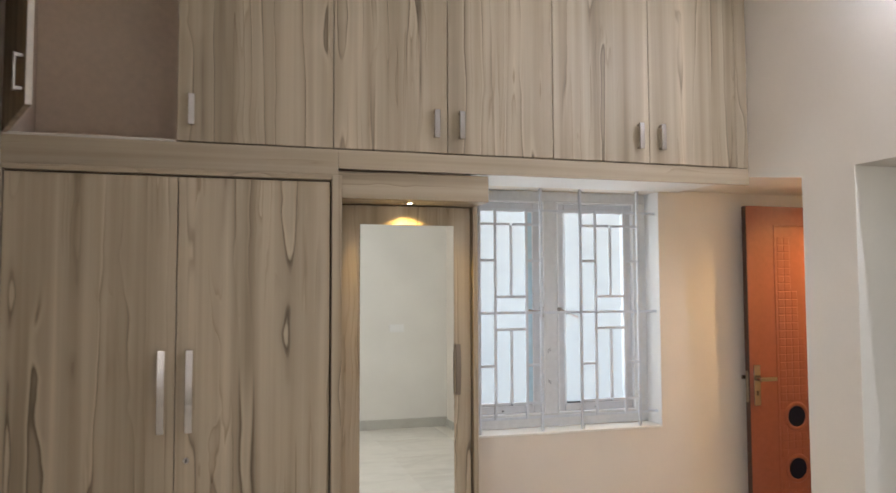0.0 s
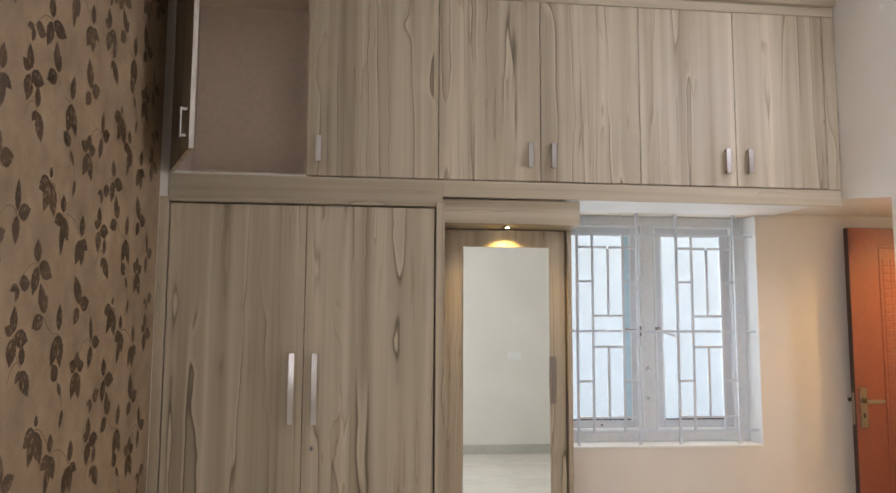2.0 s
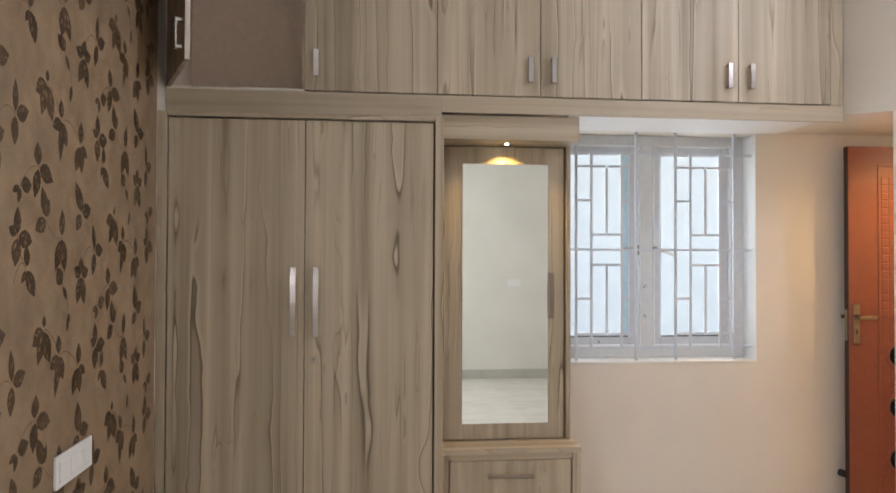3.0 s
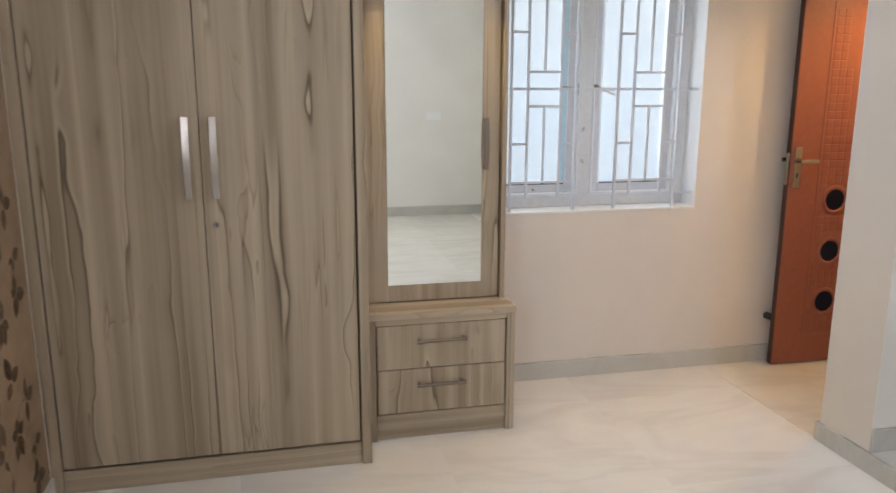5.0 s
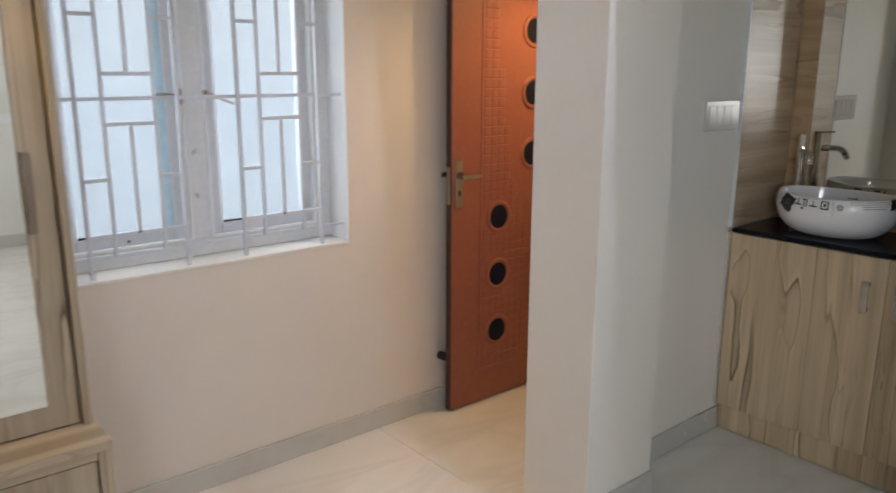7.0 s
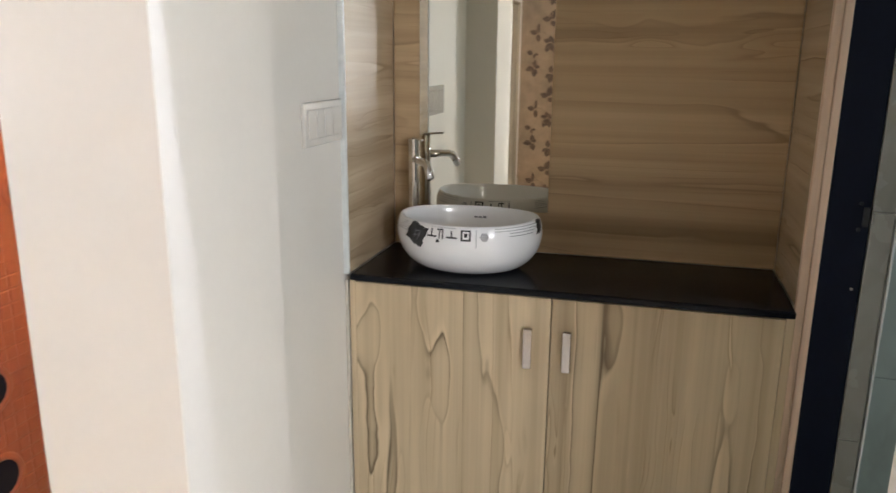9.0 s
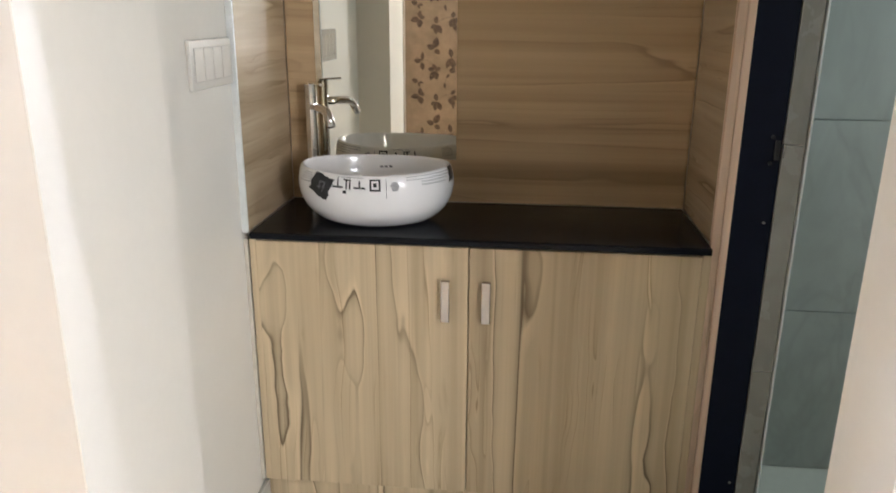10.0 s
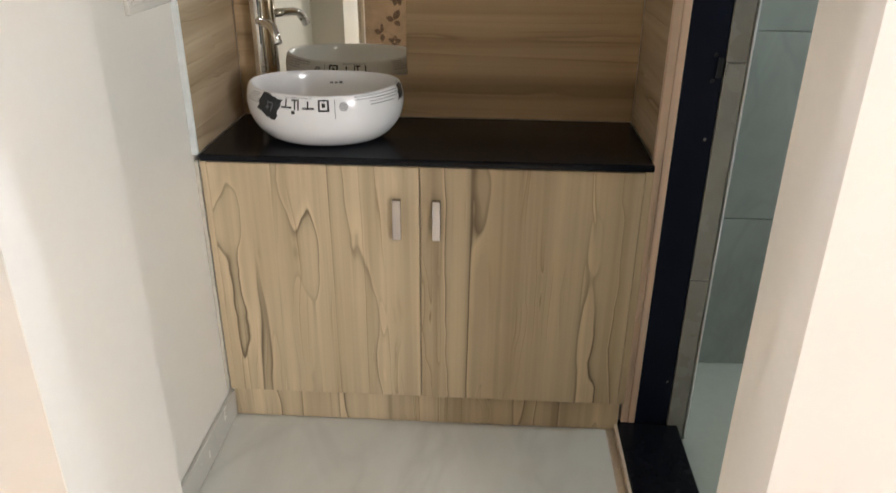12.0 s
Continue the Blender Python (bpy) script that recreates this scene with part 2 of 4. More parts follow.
MIRROR = mat("mirror_silver", 0.015, 1.0, (0.80, 0.83, 0.80))[0]
# yellowed copy of MIRROR: the tint stands in for warm bounced light
MIRROR_BOUNCE = mat("mirror_silver_bounce", 0.015, 1.0, (0.88, 0.86, 0.77))[0]
DOOR_RED = plain("red_brown_door_skin", (0.27, 0.084, 0.052), 0.36, 0.07)
DOOR_EDGE_SHADE = plain("door_edge_shade", (0.05, 0.018, 0.012), 0.5)

m, nt, b = mat("lamp_lens", 0.3)
b.inputs["Emission Color"].default_value, b.inputs["Emission Strength"].default_value = (1, 0.82, 0.5, 1), 30
LENS = m
m, nt, b = mat("tube_diffuser", 0.3)
b.inputs["Emission Color"].default_value, b.inputs["Emission Strength"].default_value = (0.85, 0.875, 1, 1), TUBE
TUBE_LENS = m

# frosted pane: lets most of the sky through and scatters the rest
m, nt, b = mat("frosted_pane", 0.4)
tr = nt.nodes.new("ShaderNodeBsdfTransparent")
tr.inputs[0].default_value = (0.93, 0.96, 0.97, 1)
b.inputs["Base Color"].default_value = (0.80, 0.83, 0.85, 1)
mx = nt.nodes.new("ShaderNodeMixShader")
mx.inputs[0].default_value = 0.26
nt.links.new(tr.outputs[0], mx.inputs[1])
nt.links.new(b.outputs[0], mx.inputs[2])
nt.links.new(mx.outputs[0], nt.nodes["Material Output"].inputs[0])
FROSTED = m

# plain bright haze outside the windows
m, nt, b = mat("outside_haze", 1.0)
em = nt.nodes.new("ShaderNodeEmission")
g = nt.nodes.new("ShaderNodeSeparateXYZ")
tc = nt.nodes.new("ShaderNodeTexCoord")
nt.links.new(tc.outputs["Object"], g.inputs[0])
soft = noise_tex(nt, coords(nt, (1.2, 1, 0.5)), 1.5, 2.0)
tone = mix(nt, ramp(nt, soft, [(0.3, (0.0,) * 3), (0.7, (1.0,) * 3)]), (0.78, 0.84, 0.89), (0.88, 0.92, 0.95))
height = math_node(nt, "MULTIPLY", math_node(nt, "SUBTRACT", g.outputs[2], 0.4), 0.55)
nt.links.new(mix(nt, ramp(nt, height, [(0.42, (0.0,) * 3), (0.9, (1.0,) * 3)]), tone, (0.98, 0.98, 0.97)), em.inputs[0])
em.inputs[1].default_value = HAZE
nt.links.new(em.outputs[0], nt.nodes["Material Output"].inputs[0])
HAZE_MAT = m

# wallpaper ground: tan with drifting stain-like clouds
m, nt, b = mat("tan_wallpaper", 0.6)
c = coords(nt, (1, 1, 1))
base = ramp(nt, noise_tex(nt, c, 7.0, 5.0, 0.62), [(0.30, (0.215, 0.145, 0.083)), (0.55, (0.290, 0.200, 0.118)), (0.75, (0.345, 0.242, 0.148))])
weave = ramp(nt, noise_tex(nt, coords(nt, (1, 260, 90)), 1.0, 2.0), [(0.3, (0.90,) * 3), (0.7, (1.05,) * 3)])
nt.links.new(mix(nt, 1.0, base, weave, "MULTIPLY"), b.inputs["Base Color"])
WALLPAPER = m

# leaf print
def print_ink(name, stops):
    m, nt, b = mat(name, 0.55)
    geo = nt.nodes.new("ShaderNodeNewGeometry")
    shade = ramp(nt, geo.outputs["Random Per Island"], list(zip((0.0, 0.5, 1.0), stops)))
    fleck = ramp(nt, noise_tex(nt, coords(nt), 70.0, 3.0), [(0.3, (0.7,) * 3), (0.7, (1.25,) * 3)])
    nt.links.new(mix(nt, 1.0, shade, fleck, "MULTIPLY"), b.inputs["Base Color"])
    return m


LEAF = print_ink("brown_leaf_print", ((0.056, 0.028, 0.010), (0.070, 0.036, 0.013), (0.092, 0.049, 0.020)))
LEAF_PALE = print_ink("pale_leaf_print", ((0.080, 0.047, 0.021), (0.120, 0.074, 0.036), (0.18, 0.117, 0.062)))


# ---- mesh helpers ----
def add_box(bm, x0, x1, y0, y1, z0, z1, bevel=0.0, segs=1):
    vs = [bm.verts.new((x, y, z)) for z in (z0, z1) for x, y in ((x0, y0), (x1, y0), (x1, y1), (x0, y1))]
    fs = [bm.faces.new([vs[i] for i in f]) for f in ((3, 2, 1, 0), (4, 5, 6, 7), (0, 1, 5, 4), (1, 2, 6, 5), (2, 3, 7, 6), (3, 0, 4, 7))]
    if bevel:
        bmesh.ops.bevel(bm, geom=list({e for f in fs for e in f.edges}), offset=bevel, segments=segs, affect="EDGES", profile=0.5)
    return bm


def boxes(*rows, bevel=0.0, segs=1):
    bm = bmesh.new()
    for r in rows:
        add_box(bm, *r, bevel=bevel, segs=segs)
    return bm


def mesh_of(name, bm, material, smooth=False):
    bmesh.ops.recalc_face_normals(bm, faces=bm.faces)
    me = bpy.data.meshes.new(name)
    bm.to_mesh(me)
    bm.free()
    me.materials.append(material)
    if smooth:
        for p in me.polygons:
            p.use_smooth = True
    return me


def part(name, bm, material, parent, label="", smooth=False):
    ob = new(name, mesh_of(name, bm, material, smooth))
    ob.parent = parent
    if label:
        tagged(ob, label)
    return ob


def thing(name, label, category, group="", kind="", at=(0, 0, 0)):
    ob = new(name)
    ob.location = at
    ob.empty_display_size = 0.1
    return tagged(ob, label, category, group, kind)


def structure(name, bm, material, label, category):
    return tagged(new(name, mesh_of(name, bm, material)), label, category, kind="structure")


def cyl(bm, p, q, r, n=16, r2=None):
    """A round bar from p to q."""
    p, q = Vector(p), Vector(q)
    d = q - p
    turn = d.to_track_quat("Z", "Y").to_matrix().to_4x4()
    bmesh.ops.create_cone(bm, cap_ends=True, segments=n, radius1=r, radius2=r if r2 is None else r2, depth=d.length,
                          matrix=Matrix.Translation((p + q) / 2) @ turn)
    return bm


def tube(bm, pts, r, n=14):
    """A round bar that follows a path."""
    rings = []
    pts = [Vector(p) for p in pts]
    for i, p in enumerate(pts):
        d = (pts[min(i + 1, len(pts) - 1)] - pts[max(i - 1, 0)]).normalized()
        u = d.orthogonal().normalized() if not rings else (u - d * u.dot(d)).normalized()
        w = d.cross(u)
        rings.append([bm.verts.new(p + r * (math.cos(a) * u + math.sin(a) * w)) for a in [2 * math.pi * k / n for k in range(n)]])
    for a, c in zip(rings, rings[1:]):
        for k in range(n):
            bm.faces.new((a[k], a[(k + 1) % n], c[(k + 1) % n], c[k]))
    bm.faces.new(rings[0][::-1])
    bm.faces.new(rings[-1])
    return bm


# ---- structure ----
floor = structure("floor", boxes((XL, XR, YR, YB, -0.12, -0.003), (XR, 2.30, YR, -1.0, -0.12, -0.003), (XR, 3.45, 2.438, YB, -0.12, -0.003)), GROUT, "pale marble-look tiled bedroom floor with thin joints", "floor")
platform = structure("alcove_floor", boxes((2.142, 3.57, 1.108, 2.302, -0.003, ZP - 0.003)), GROUT, "raised tiled floor of the wash alcove", "floor")

wall_left = structure("wall_left", boxes((XL - 0.15, XL, YR - 0.15, -1.35, -0.12, ZC), (XL - 0.15, XL, -0.25, YB + 0.2, -0.12, ZC), (XL - 0.15, XL, -1.35, -0.25, -0.12, 1.07), (XL - 0.15, XL, -1.35, -0.25, 2.2, ZC)), PAINT, "side wall under floral wallpaper", "wall")
wallpaper = part("wallpaper", boxes((XL, XL + 0.0012, 0.62, 2.64, 0.0, ZC)), WALLPAPER, wall_left, "tan wallpaper with brown leaf sprigs")
WX0, WX1, WZ0, ZW = 0.91, 2.034, 0.864, 2.100
wall_back = structure("wall_back", boxes((XL, WX0, YB, YB + 0.2, -0.12, ZC), (WX1, 3.45, YB, YB + 0.2, -0.12, ZC), (WX0, WX1, YB, YB + 0.2, -0.12, WZ0), (WX0, WX1, YB, YB + 0.2, ZW, ZC)),
                      PAINT, "peach cream painted wall with a window recess", "wall")
wall_right = structure("wall_right", boxes((XR, 2.50, 2.163, 2.438, -0.12, ZS), (XR, 2.30, -1.0, 2.438, ZS, ZC), (XR, 2.30, 2.438, YB, ZQ, ZC), (XR, 2.330, -1.0, 1.098, -0.12, ZS), (2.30, 2.42, YR, -1.0, -0.12, ZC)),
                       PAINT, "cream painted wall and pillar between alcove and passage", "wall")
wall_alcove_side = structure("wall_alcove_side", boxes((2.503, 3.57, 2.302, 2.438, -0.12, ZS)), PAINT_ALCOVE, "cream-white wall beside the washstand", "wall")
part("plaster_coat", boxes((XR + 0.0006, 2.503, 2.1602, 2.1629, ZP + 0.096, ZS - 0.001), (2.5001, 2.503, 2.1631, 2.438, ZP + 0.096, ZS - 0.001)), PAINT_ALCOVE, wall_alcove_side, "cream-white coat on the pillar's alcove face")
wall_rear = structure("wall_rear", boxes((XL, 2.42, YR - 0.2, YR, -0.12, ZC)), PAINT_WHITE, "plain off-white painted wall", "wall")
wall_passage = structure("wall_passage", boxes((3.45, 3.60, 2.438, YB, -0.12, ZQ)), PAINT, "plain cream wall that ends the passage", "wall")
wall_alcove = structure("wall_alcove", boxes((3.57, 3.70, 1.07, 2.302, -0.12, ZS)), PAINT, "cream wall behind the washstand", "wall")
# bathroom end wall stops at 1.75: an assumed opening, out of view
wall_bath = structure("wall_bath", boxes((3.205, 3.63, 0.89, 1.07, -0.12, ZS), (2.28, 3.63, -0.65, -0.5, -0.12, 1.75), (3.63, 3.75, -0.65, 1.069, -0.12, 2.5), (2.331, 3.205, 0.92, 1.07, 2.02, ZS)), PAINT_WHITE, "walls round the small bathroom", "wall")
ceiling = structure("ceiling", boxes((XL, XR, YR, YB, ZC, ZC + 0.1), (XR, 2.42, YR, -1.0, ZC, ZC + 0.1)), CEILING, "flat white ceiling", "ceiling")
soffit = structure("passage_ceiling", boxes((2.30, 3.70, 1.07, 2.4379, ZS, ZS + 0.1), (2.30, 3.70, 2.438, YB, ZQ, ZQ + 0.1)), PAINT, "low cream ceiling over passage and alcove", "ceiling")
bm = bmesh.new()
wedge = [[bm.verts.new((x, y, z)) for y, z in ((2.438, 2.050), (2.800, ZQ - 0.004), (2.800, ZQ), (2.438, ZQ))] for x in (XR, 2.30)]
bm.faces.new(wedge[0])
bm.faces.new(wedge[1][::-1])
for k in range(4):
    bm.faces.new((wedge[0][k], wedge[0][(k + 1) % 4], wedge[1][(k + 1) % 4], wedge[1][k]))
lintel = structure("passage_lintel", bm, PAINT, "cream plastered haunch under the passage beam", "lintel")
bath_ceiling = structure("bath_ceiling", boxes((2.30, 3.75, -0.65, 1.07, 2.5, 2.6)), CEILING, "white bathroom ceiling", "ceiling")
wall_bath_top = structure("wall_bath_upper", boxes((2.30, 3.63, 0.89, 1.068, ZS + 0.102, 2.5)), PAINT_WHITE, "white wall over the bathroom door", "wall")
slab = structure("loft_slab", boxes((0.892, XR - 0.001, 2.790, YB, ZW, ZW + 0.016)), CEILING, "white painted underside of the loft", "ceiling")

# skirting
SK = 0.083
baseboard = structure("baseboard", boxes((0.915, 3.44, YB - 0.016, YB, 0, 0.092), (XR - 0.014, XR - 0.002, 1.099, 2.452, 0, SK), (XR - 0.002, 2.49, 2.440, 2.452, 0, SK), (XR + 0.0, 2.514, 2.149, 2.162, ZP, ZP + 0.095),
                                         (2.502, 2.514, 2.162, 2.302, ZP, ZP + 0.095), (2.514, 3.182, 2.289, 2.301, ZP, ZP + 0.095), (XL + 0.002, 2.299, YR, YR + 0.012, 0, 0.106),
                                         (XR - 0.014, XR - 0.002, -1.0, 1.097, 0, SK), (2.287, 2.299, YR + 0.0125, -1.001, 0, SK), (XL + 0.002, XL + 0.014, YR + 0.014, 2.64, 0, SK), (2.51, 3.44, 2.440, 2.452, 0, SK), bevel=0.0015),
                      SKIRT, "grey marble-look tile skirting", "skirting")

# ---- wardrobe ----
def bar_handle(name, parent, x, y, z0, z1, wide=0.024, stand=0.028, material=STEEL, label="polished steel strap handle, bowed when long to grade its reflection"):
    """Flat upright strap on two short feet, bowed when long to grade its reflection; it stands off towards -y."""
    bm = bmesh.new()
    # the bow only puts a bright-to-dark reflection along the long straps
    n, rise, thick = 12, 0.035 * (z1 - z0) if z1 - z0 > 0.2 else 0.0008, 0.007
    rows = []
    for i in range(n + 1):
        u = i / n
        z, d = z0 + (z1 - z0) * u, y - stand + rise * (2 * u - 1) ** 2
        ring = ((x - wide / 2, d + thick), (x - wide / 2, d + 0.0015), (x - wide / 2 + 0.0015, d), (x + wide / 2 - 0.0015, d), (x + wide / 2, d + 0.0015), (x + wide / 2, d + thick))
        rows.append([bm.verts.new((px, py, z)) for px, py in ring])
    for a, c in zip(rows, rows[1:]):
        for k in range(6):
            bm.faces.new((a[k], a[(k + 1) % 6], c[(k + 1) % 6], c[k]))
    bm.faces.new(rows[0])
    bm.faces.new(rows[-1][::-1])
    for z in (z0 + 0.002, z1 - 0.012):
        add_box(bm, x - wide / 2 + 0.002, x + wide / 2 - 0.002, y - stand + rise + 0.004, y, z, z + 0.010)
    return part(name, bm, material, parent, label)


wardrobe = thing("wardrobe", "tall two-door wardrobe in grey-brown woodgrain laminate, shut", "wardrobe")
FY = 2.65
for row in ((-0.918, -0.898, FY + 0.035, YB - 0.005, 0.0, 2.008), (0.234, 0.254, FY + 0.035, YB - 0.005, 0.0, 2.008), (-0.897, 0.233, FY + 0.05, YB - 0.005, 0.07, 0.09), (-0.897, 0.233, FY + 0.05, YB - 0.005, 1.998, 2.008), (-0.897, 0.233, YB - 0.02, YB - 0.005, 0.091, 1.997)):
    part("carcass_panel", boxes(row, bevel=0.001), WOOD_V, wardrobe)
part("left_stile", boxes((-0.918, -0.882, FY, FY + 0.034, 0.0, 2.017), bevel=0.002), WOOD_V, wardrobe)
part("right_stile", boxes((0.220, 0.257, FY, FY + 0.034, 0.0, 2.017), bevel=0.002), WOOD_V, wardrobe)
part("top_rail", boxes((-0.881, 0.219, FY, FY + 0.034, 1.998, 2.017), bevel=0.002), WOOD_H, wardrobe)
part("plinth", boxes((-0.881, 0.219, FY + 0.012, FY + 0.034, 0.0, 0.088), bevel=0.002), WOOD_H, wardrobe)
part("gap_backing", boxes((-0.89, 0.232, FY + 0.036, FY + 0.046, 0.08, 1.997)), DARK_GAP, wardrobe)
for x0, x1, hx in ((-0.877, -0.3255, -0.370), (-0.3225, 0.214, -0.277)):
    leaf = part("door", boxes((x0, x1, FY + 0.012, FY + 0.032, 0.098, 1.991), bevel=0.0015), WOOD_V, wardrobe)
    bar_handle("handle", leaf, hx, FY + 0.012, 1.090, 1.377, 0.026, 0.034)
lock = part("lock", cyl(bmesh.new(), (-0.283, FY + 0.013, 0.993), (-0.283, FY + 0.004, 0.993), 0.011, 20), STEEL, wardrobe, "round keyhole lock")
part("keyhole", boxes((-0.285, -0.281, FY + 0.002, FY + 0.005, 0.987, 0.999)), RUBBER, lock)

# ---- loft cabinets above ----
loft = thing("loft_cabinet", "long row of overhead woodgrain loft cabinets, one door open", "cabinet")
LY = 2.76
for row in ((XL + 0.003, XR - 0.003, LY + 0.029, YB - 0.004, 2.118, 2.135), (XL + 0.003, XR - 0.003, LY + 0.029, YB - 0.004, 3.046, 3.060), (XL + 0.022, XR - 0.003, YB - 0.20, YB - 0.182, 2.136, 3.045),
            (XL + 0.003, XL + 0.021, LY + 0.029, YB - 0.024, 2.136, 3.045), (-0.352, -0.334, LY + 0.029, YB - 0.024, 2.136, 3.045), (0.697, 0.715, LY + 0.029, YB - 0.024, 2.136, 3.045), (1.625, 1.643, LY + 0.029, YB - 0.024, 2.136, 3.045)):
    part("carcass_panel", boxes(row), GREY_INSIDE, loft, "taupe lined cabinet inside")
part("bottom_band", boxes((0.260, XR - 0.004, LY + 0.008, LY + 0.028, 2.062, 2.136), (XL + 0.003, 0.259, LY + 0.008, LY + 0.028, 2.009, 2.136)), WOOD_H, loft)
part("top_band", boxes((XL + 0.003, XR - 0.004, LY + 0.004, LY + 0.024, 2.982, 3.028), bevel=0.0015), WOOD_H, loft)
part("cornice", boxes((XL + 0.003, XR - 0.004, LY - 0.022, LY + 0.020, 3.030, 3.094), bevel=0.004, segs=2), WOOD_H, loft)
part("right_stile", boxes((2.086, XR - 0.004, LY + 0.006, LY + 0.024, 2.138, 2.981), bevel=0.0015), WOOD_V, loft)
part("gap_backing", boxes((-0.330, 2.09, LY + 0.0245, LY + 0.0285, 2.138, 2.981)), DARK_GAP, loft)
part("left_lip", boxes((XL + 0.003, -0.345, LY + 0.006, LY + 0.024, 2.1365, 2.146), bevel=0.001), EDGE_BAND, loft)
edges = (-0.340, 0.238, 0.702, 1.169, 1.631, 2.082)
for i, hx in enumerate((-0.288, 0.652, 0.758, 1.580, 1.688)):
    leaf = part("door", boxes((edges[i] + 0.0015, edges[i + 1] - 0.0015, LY, LY + 0.019, 2.140, 2.978), bevel=0.0015), WOOD_V, loft)
    bar_handle("handle", leaf, hx, LY, 2.198, 2.312, 0.024, 0.030)
# the open leaf swings about its left edge
flap = part("door", boxes((0, 0.495, -0.019, 0, 2.140, 2.978), bevel=0.0015), WOOD_V, loft, "open loft door leaf, seen edge-on")
flap.matrix_local = pose(-0.898, LY + 0.012, 0, 0, 0, -68.5)
bar_handle("handle", flap, 0.45, -0.019, 2.188, 2.303, 0.024, 0.030)
part("edge_band", boxes((0.4955, 0.4965, -0.0185, -0.0005, 2.141, 2.977)), EDGE_BAND, flap)

# ---- mirror cabinet, pelmet and drawers ----
pelmet = tagged(new("pelmet", mesh_of("pelmet", boxes((0.259, 0.888, 2.790, YB - 0.006, 1.948, 2.057), bevel=0.002), WOOD_H)), "woodgrain pelmet box with a recessed downlight", "pelmet")
down = thing("downlight", "small lit warm downlight set in the pelmet", "downlight")
bm = bmesh.new()
cyl(bm, (0.575, 2.90, 1.946), (0.575, 2.90, 1.9475), 0.028, 28)
part("rim", bm, STEEL, down)
part("lens", cyl(bmesh.new(), (0.575, 2.90, 1.9445), (0.575, 2.90, 1.9458), 0.009, 24), LENS, down, "glowing lens")

cabinet = thing("mirror_cabinet", "narrow woodgrain cabinet with a full-length mirror door", "cabinet")
MY = 2.976
part("left_side", boxes((0.260, 0.286, MY, YB - 0.008, 0.566, 1.947), bevel=0.0015), WOOD_V, cabinet)
part("right_side", boxes((0.872, 0.894, MY - 0.02, YB - 0.008, 0.566, 1.947), bevel=0.0015), WOOD_V, cabinet)
part("back", boxes((0.287, 0.871, YB - 0.03, YB - 0.008, 0.566, 1.947)), WOOD_V, cabinet)
part("gap_backing", boxes((0.287, 0.871, MY + 0.022, MY + 0.03, 0.566, 1.947)), DARK_GAP, cabinet)
leaf = part("door", boxes((0.291, 0.866, MY, MY + 0.02, 0.571, 1.943), bevel=0.0015), WOOD_V, cabinet)
glass = part("mirror", boxes((0.378, 0.789, MY - 0.004, MY - 0.0005, 0.643, 1.863), bevel=0.0012), MIRROR, leaf, "clear mirror glass")
bar_handle("handle", leaf, 0.802, MY - 0.0005, 1.136, 1.352, 0.022, 0.030, BRONZE, "dark bronze bar handle")

drawers = thing("drawer_unit", "low woodgrain two-drawer unit with a pale top", "drawers")
DY = 2.825
part("left_side", boxes((0.262, 0.302, DY, YB - 0.008, 0.0, 0.5365), bevel=0.002), WOOD_V, drawers)
part("right_side", boxes((0.868, 0.905, DY, YB - 0.008, 0.0, 0.5365), bevel=0.002), WOOD_V, drawers)
part("top", boxes((0.262, 0.908, DY - 0.004, YB - 0.008, 0.537, 0.565), bevel=0.003, segs=2), WOOD_H, drawers)
part("plinth", boxes((0.303, 0.867, DY + 0.016, DY + 0.034, 0.0, 0.064), bevel=0.0015), WOOD_H, drawers)
part("bottom_rail", boxes((0.303, 0.867, DY + 0.006, DY + 0.034, 0.066, 0.115), bevel=0.0015), WOOD_H, drawers)
part("gap_backing", boxes((0.303, 0.867, DY + 0.026, DY + 0.032, 0.118, 0.5365)), DARK_GAP, drawers)
for z0, z1 in ((0.120, 0.3135), (0.3175, 0.508)):
    front = part("drawer", boxes((0.308, 0.862, DY + 0.006, DY + 0.024, z0, z1), bevel=0.0015), WOOD_V, drawers)
    zc = z1 - 0.064
    bm = cyl(bmesh.new(), (0.474, DY - 0.024, zc), (0.684, DY - 0.024, zc), 0.0078, 14)
    for x in (0.486, 0.672):
        cyl(bm, (x, DY + 0.007, zc), (x, DY - 0.024, zc), 0.005, 10)
    part("handle", bm, BRONZE, front, "bronze-toned bar handle")
part("top_rail", boxes((0.303, 0.867, DY + 0.004, DY + 0.024, 0.512, 0.5365), bevel=0.001), WOOD_H, drawers)

# ---- window ----
window = thing("window_1", "grey-white two-casement window with frosted panes in a recess", "window", kind="structure")
WY = 3.485
# thin skin added over the off-white reveals, whitened to carry daylight flare
part("reveal_lining", boxes((WX1 - 0.0038, WX1 - 0.0006, YB - 0.001, WY - 0.0006, WZ0 + 0.0125, ZW - 0.001), (WX0 + 0.0006, WX0 + 0.0038, YB - 0.001, WY - 0.0006, WZ0 + 0.0125, ZW - 0.001)), CEILING, window, "off-white window reveal, whitened for daylight flare")
OZ0, OZ1 = 0.940, 2.047
bm = boxes(*[(x0, x1, WY, WY + 0.06, OZ0, OZ1) for x0, x1 in ((WX0 + 0.001, 0.985), (1.435, 1.506), (1.957, WX1 - 0.001))],
           (WX0 + 0.001, WX1 - 0.001, WY, WY + 0.06, WZ0 + 0.013, OZ0 - 0.0005), (WX0 + 0.001, WX1 - 0.001, WY, WY + 0.06, OZ1 + 0.0005, ZW - 0.001), bevel=0.002)
part("window_frame", bm, UPVC, window, "stained off-white window frame")
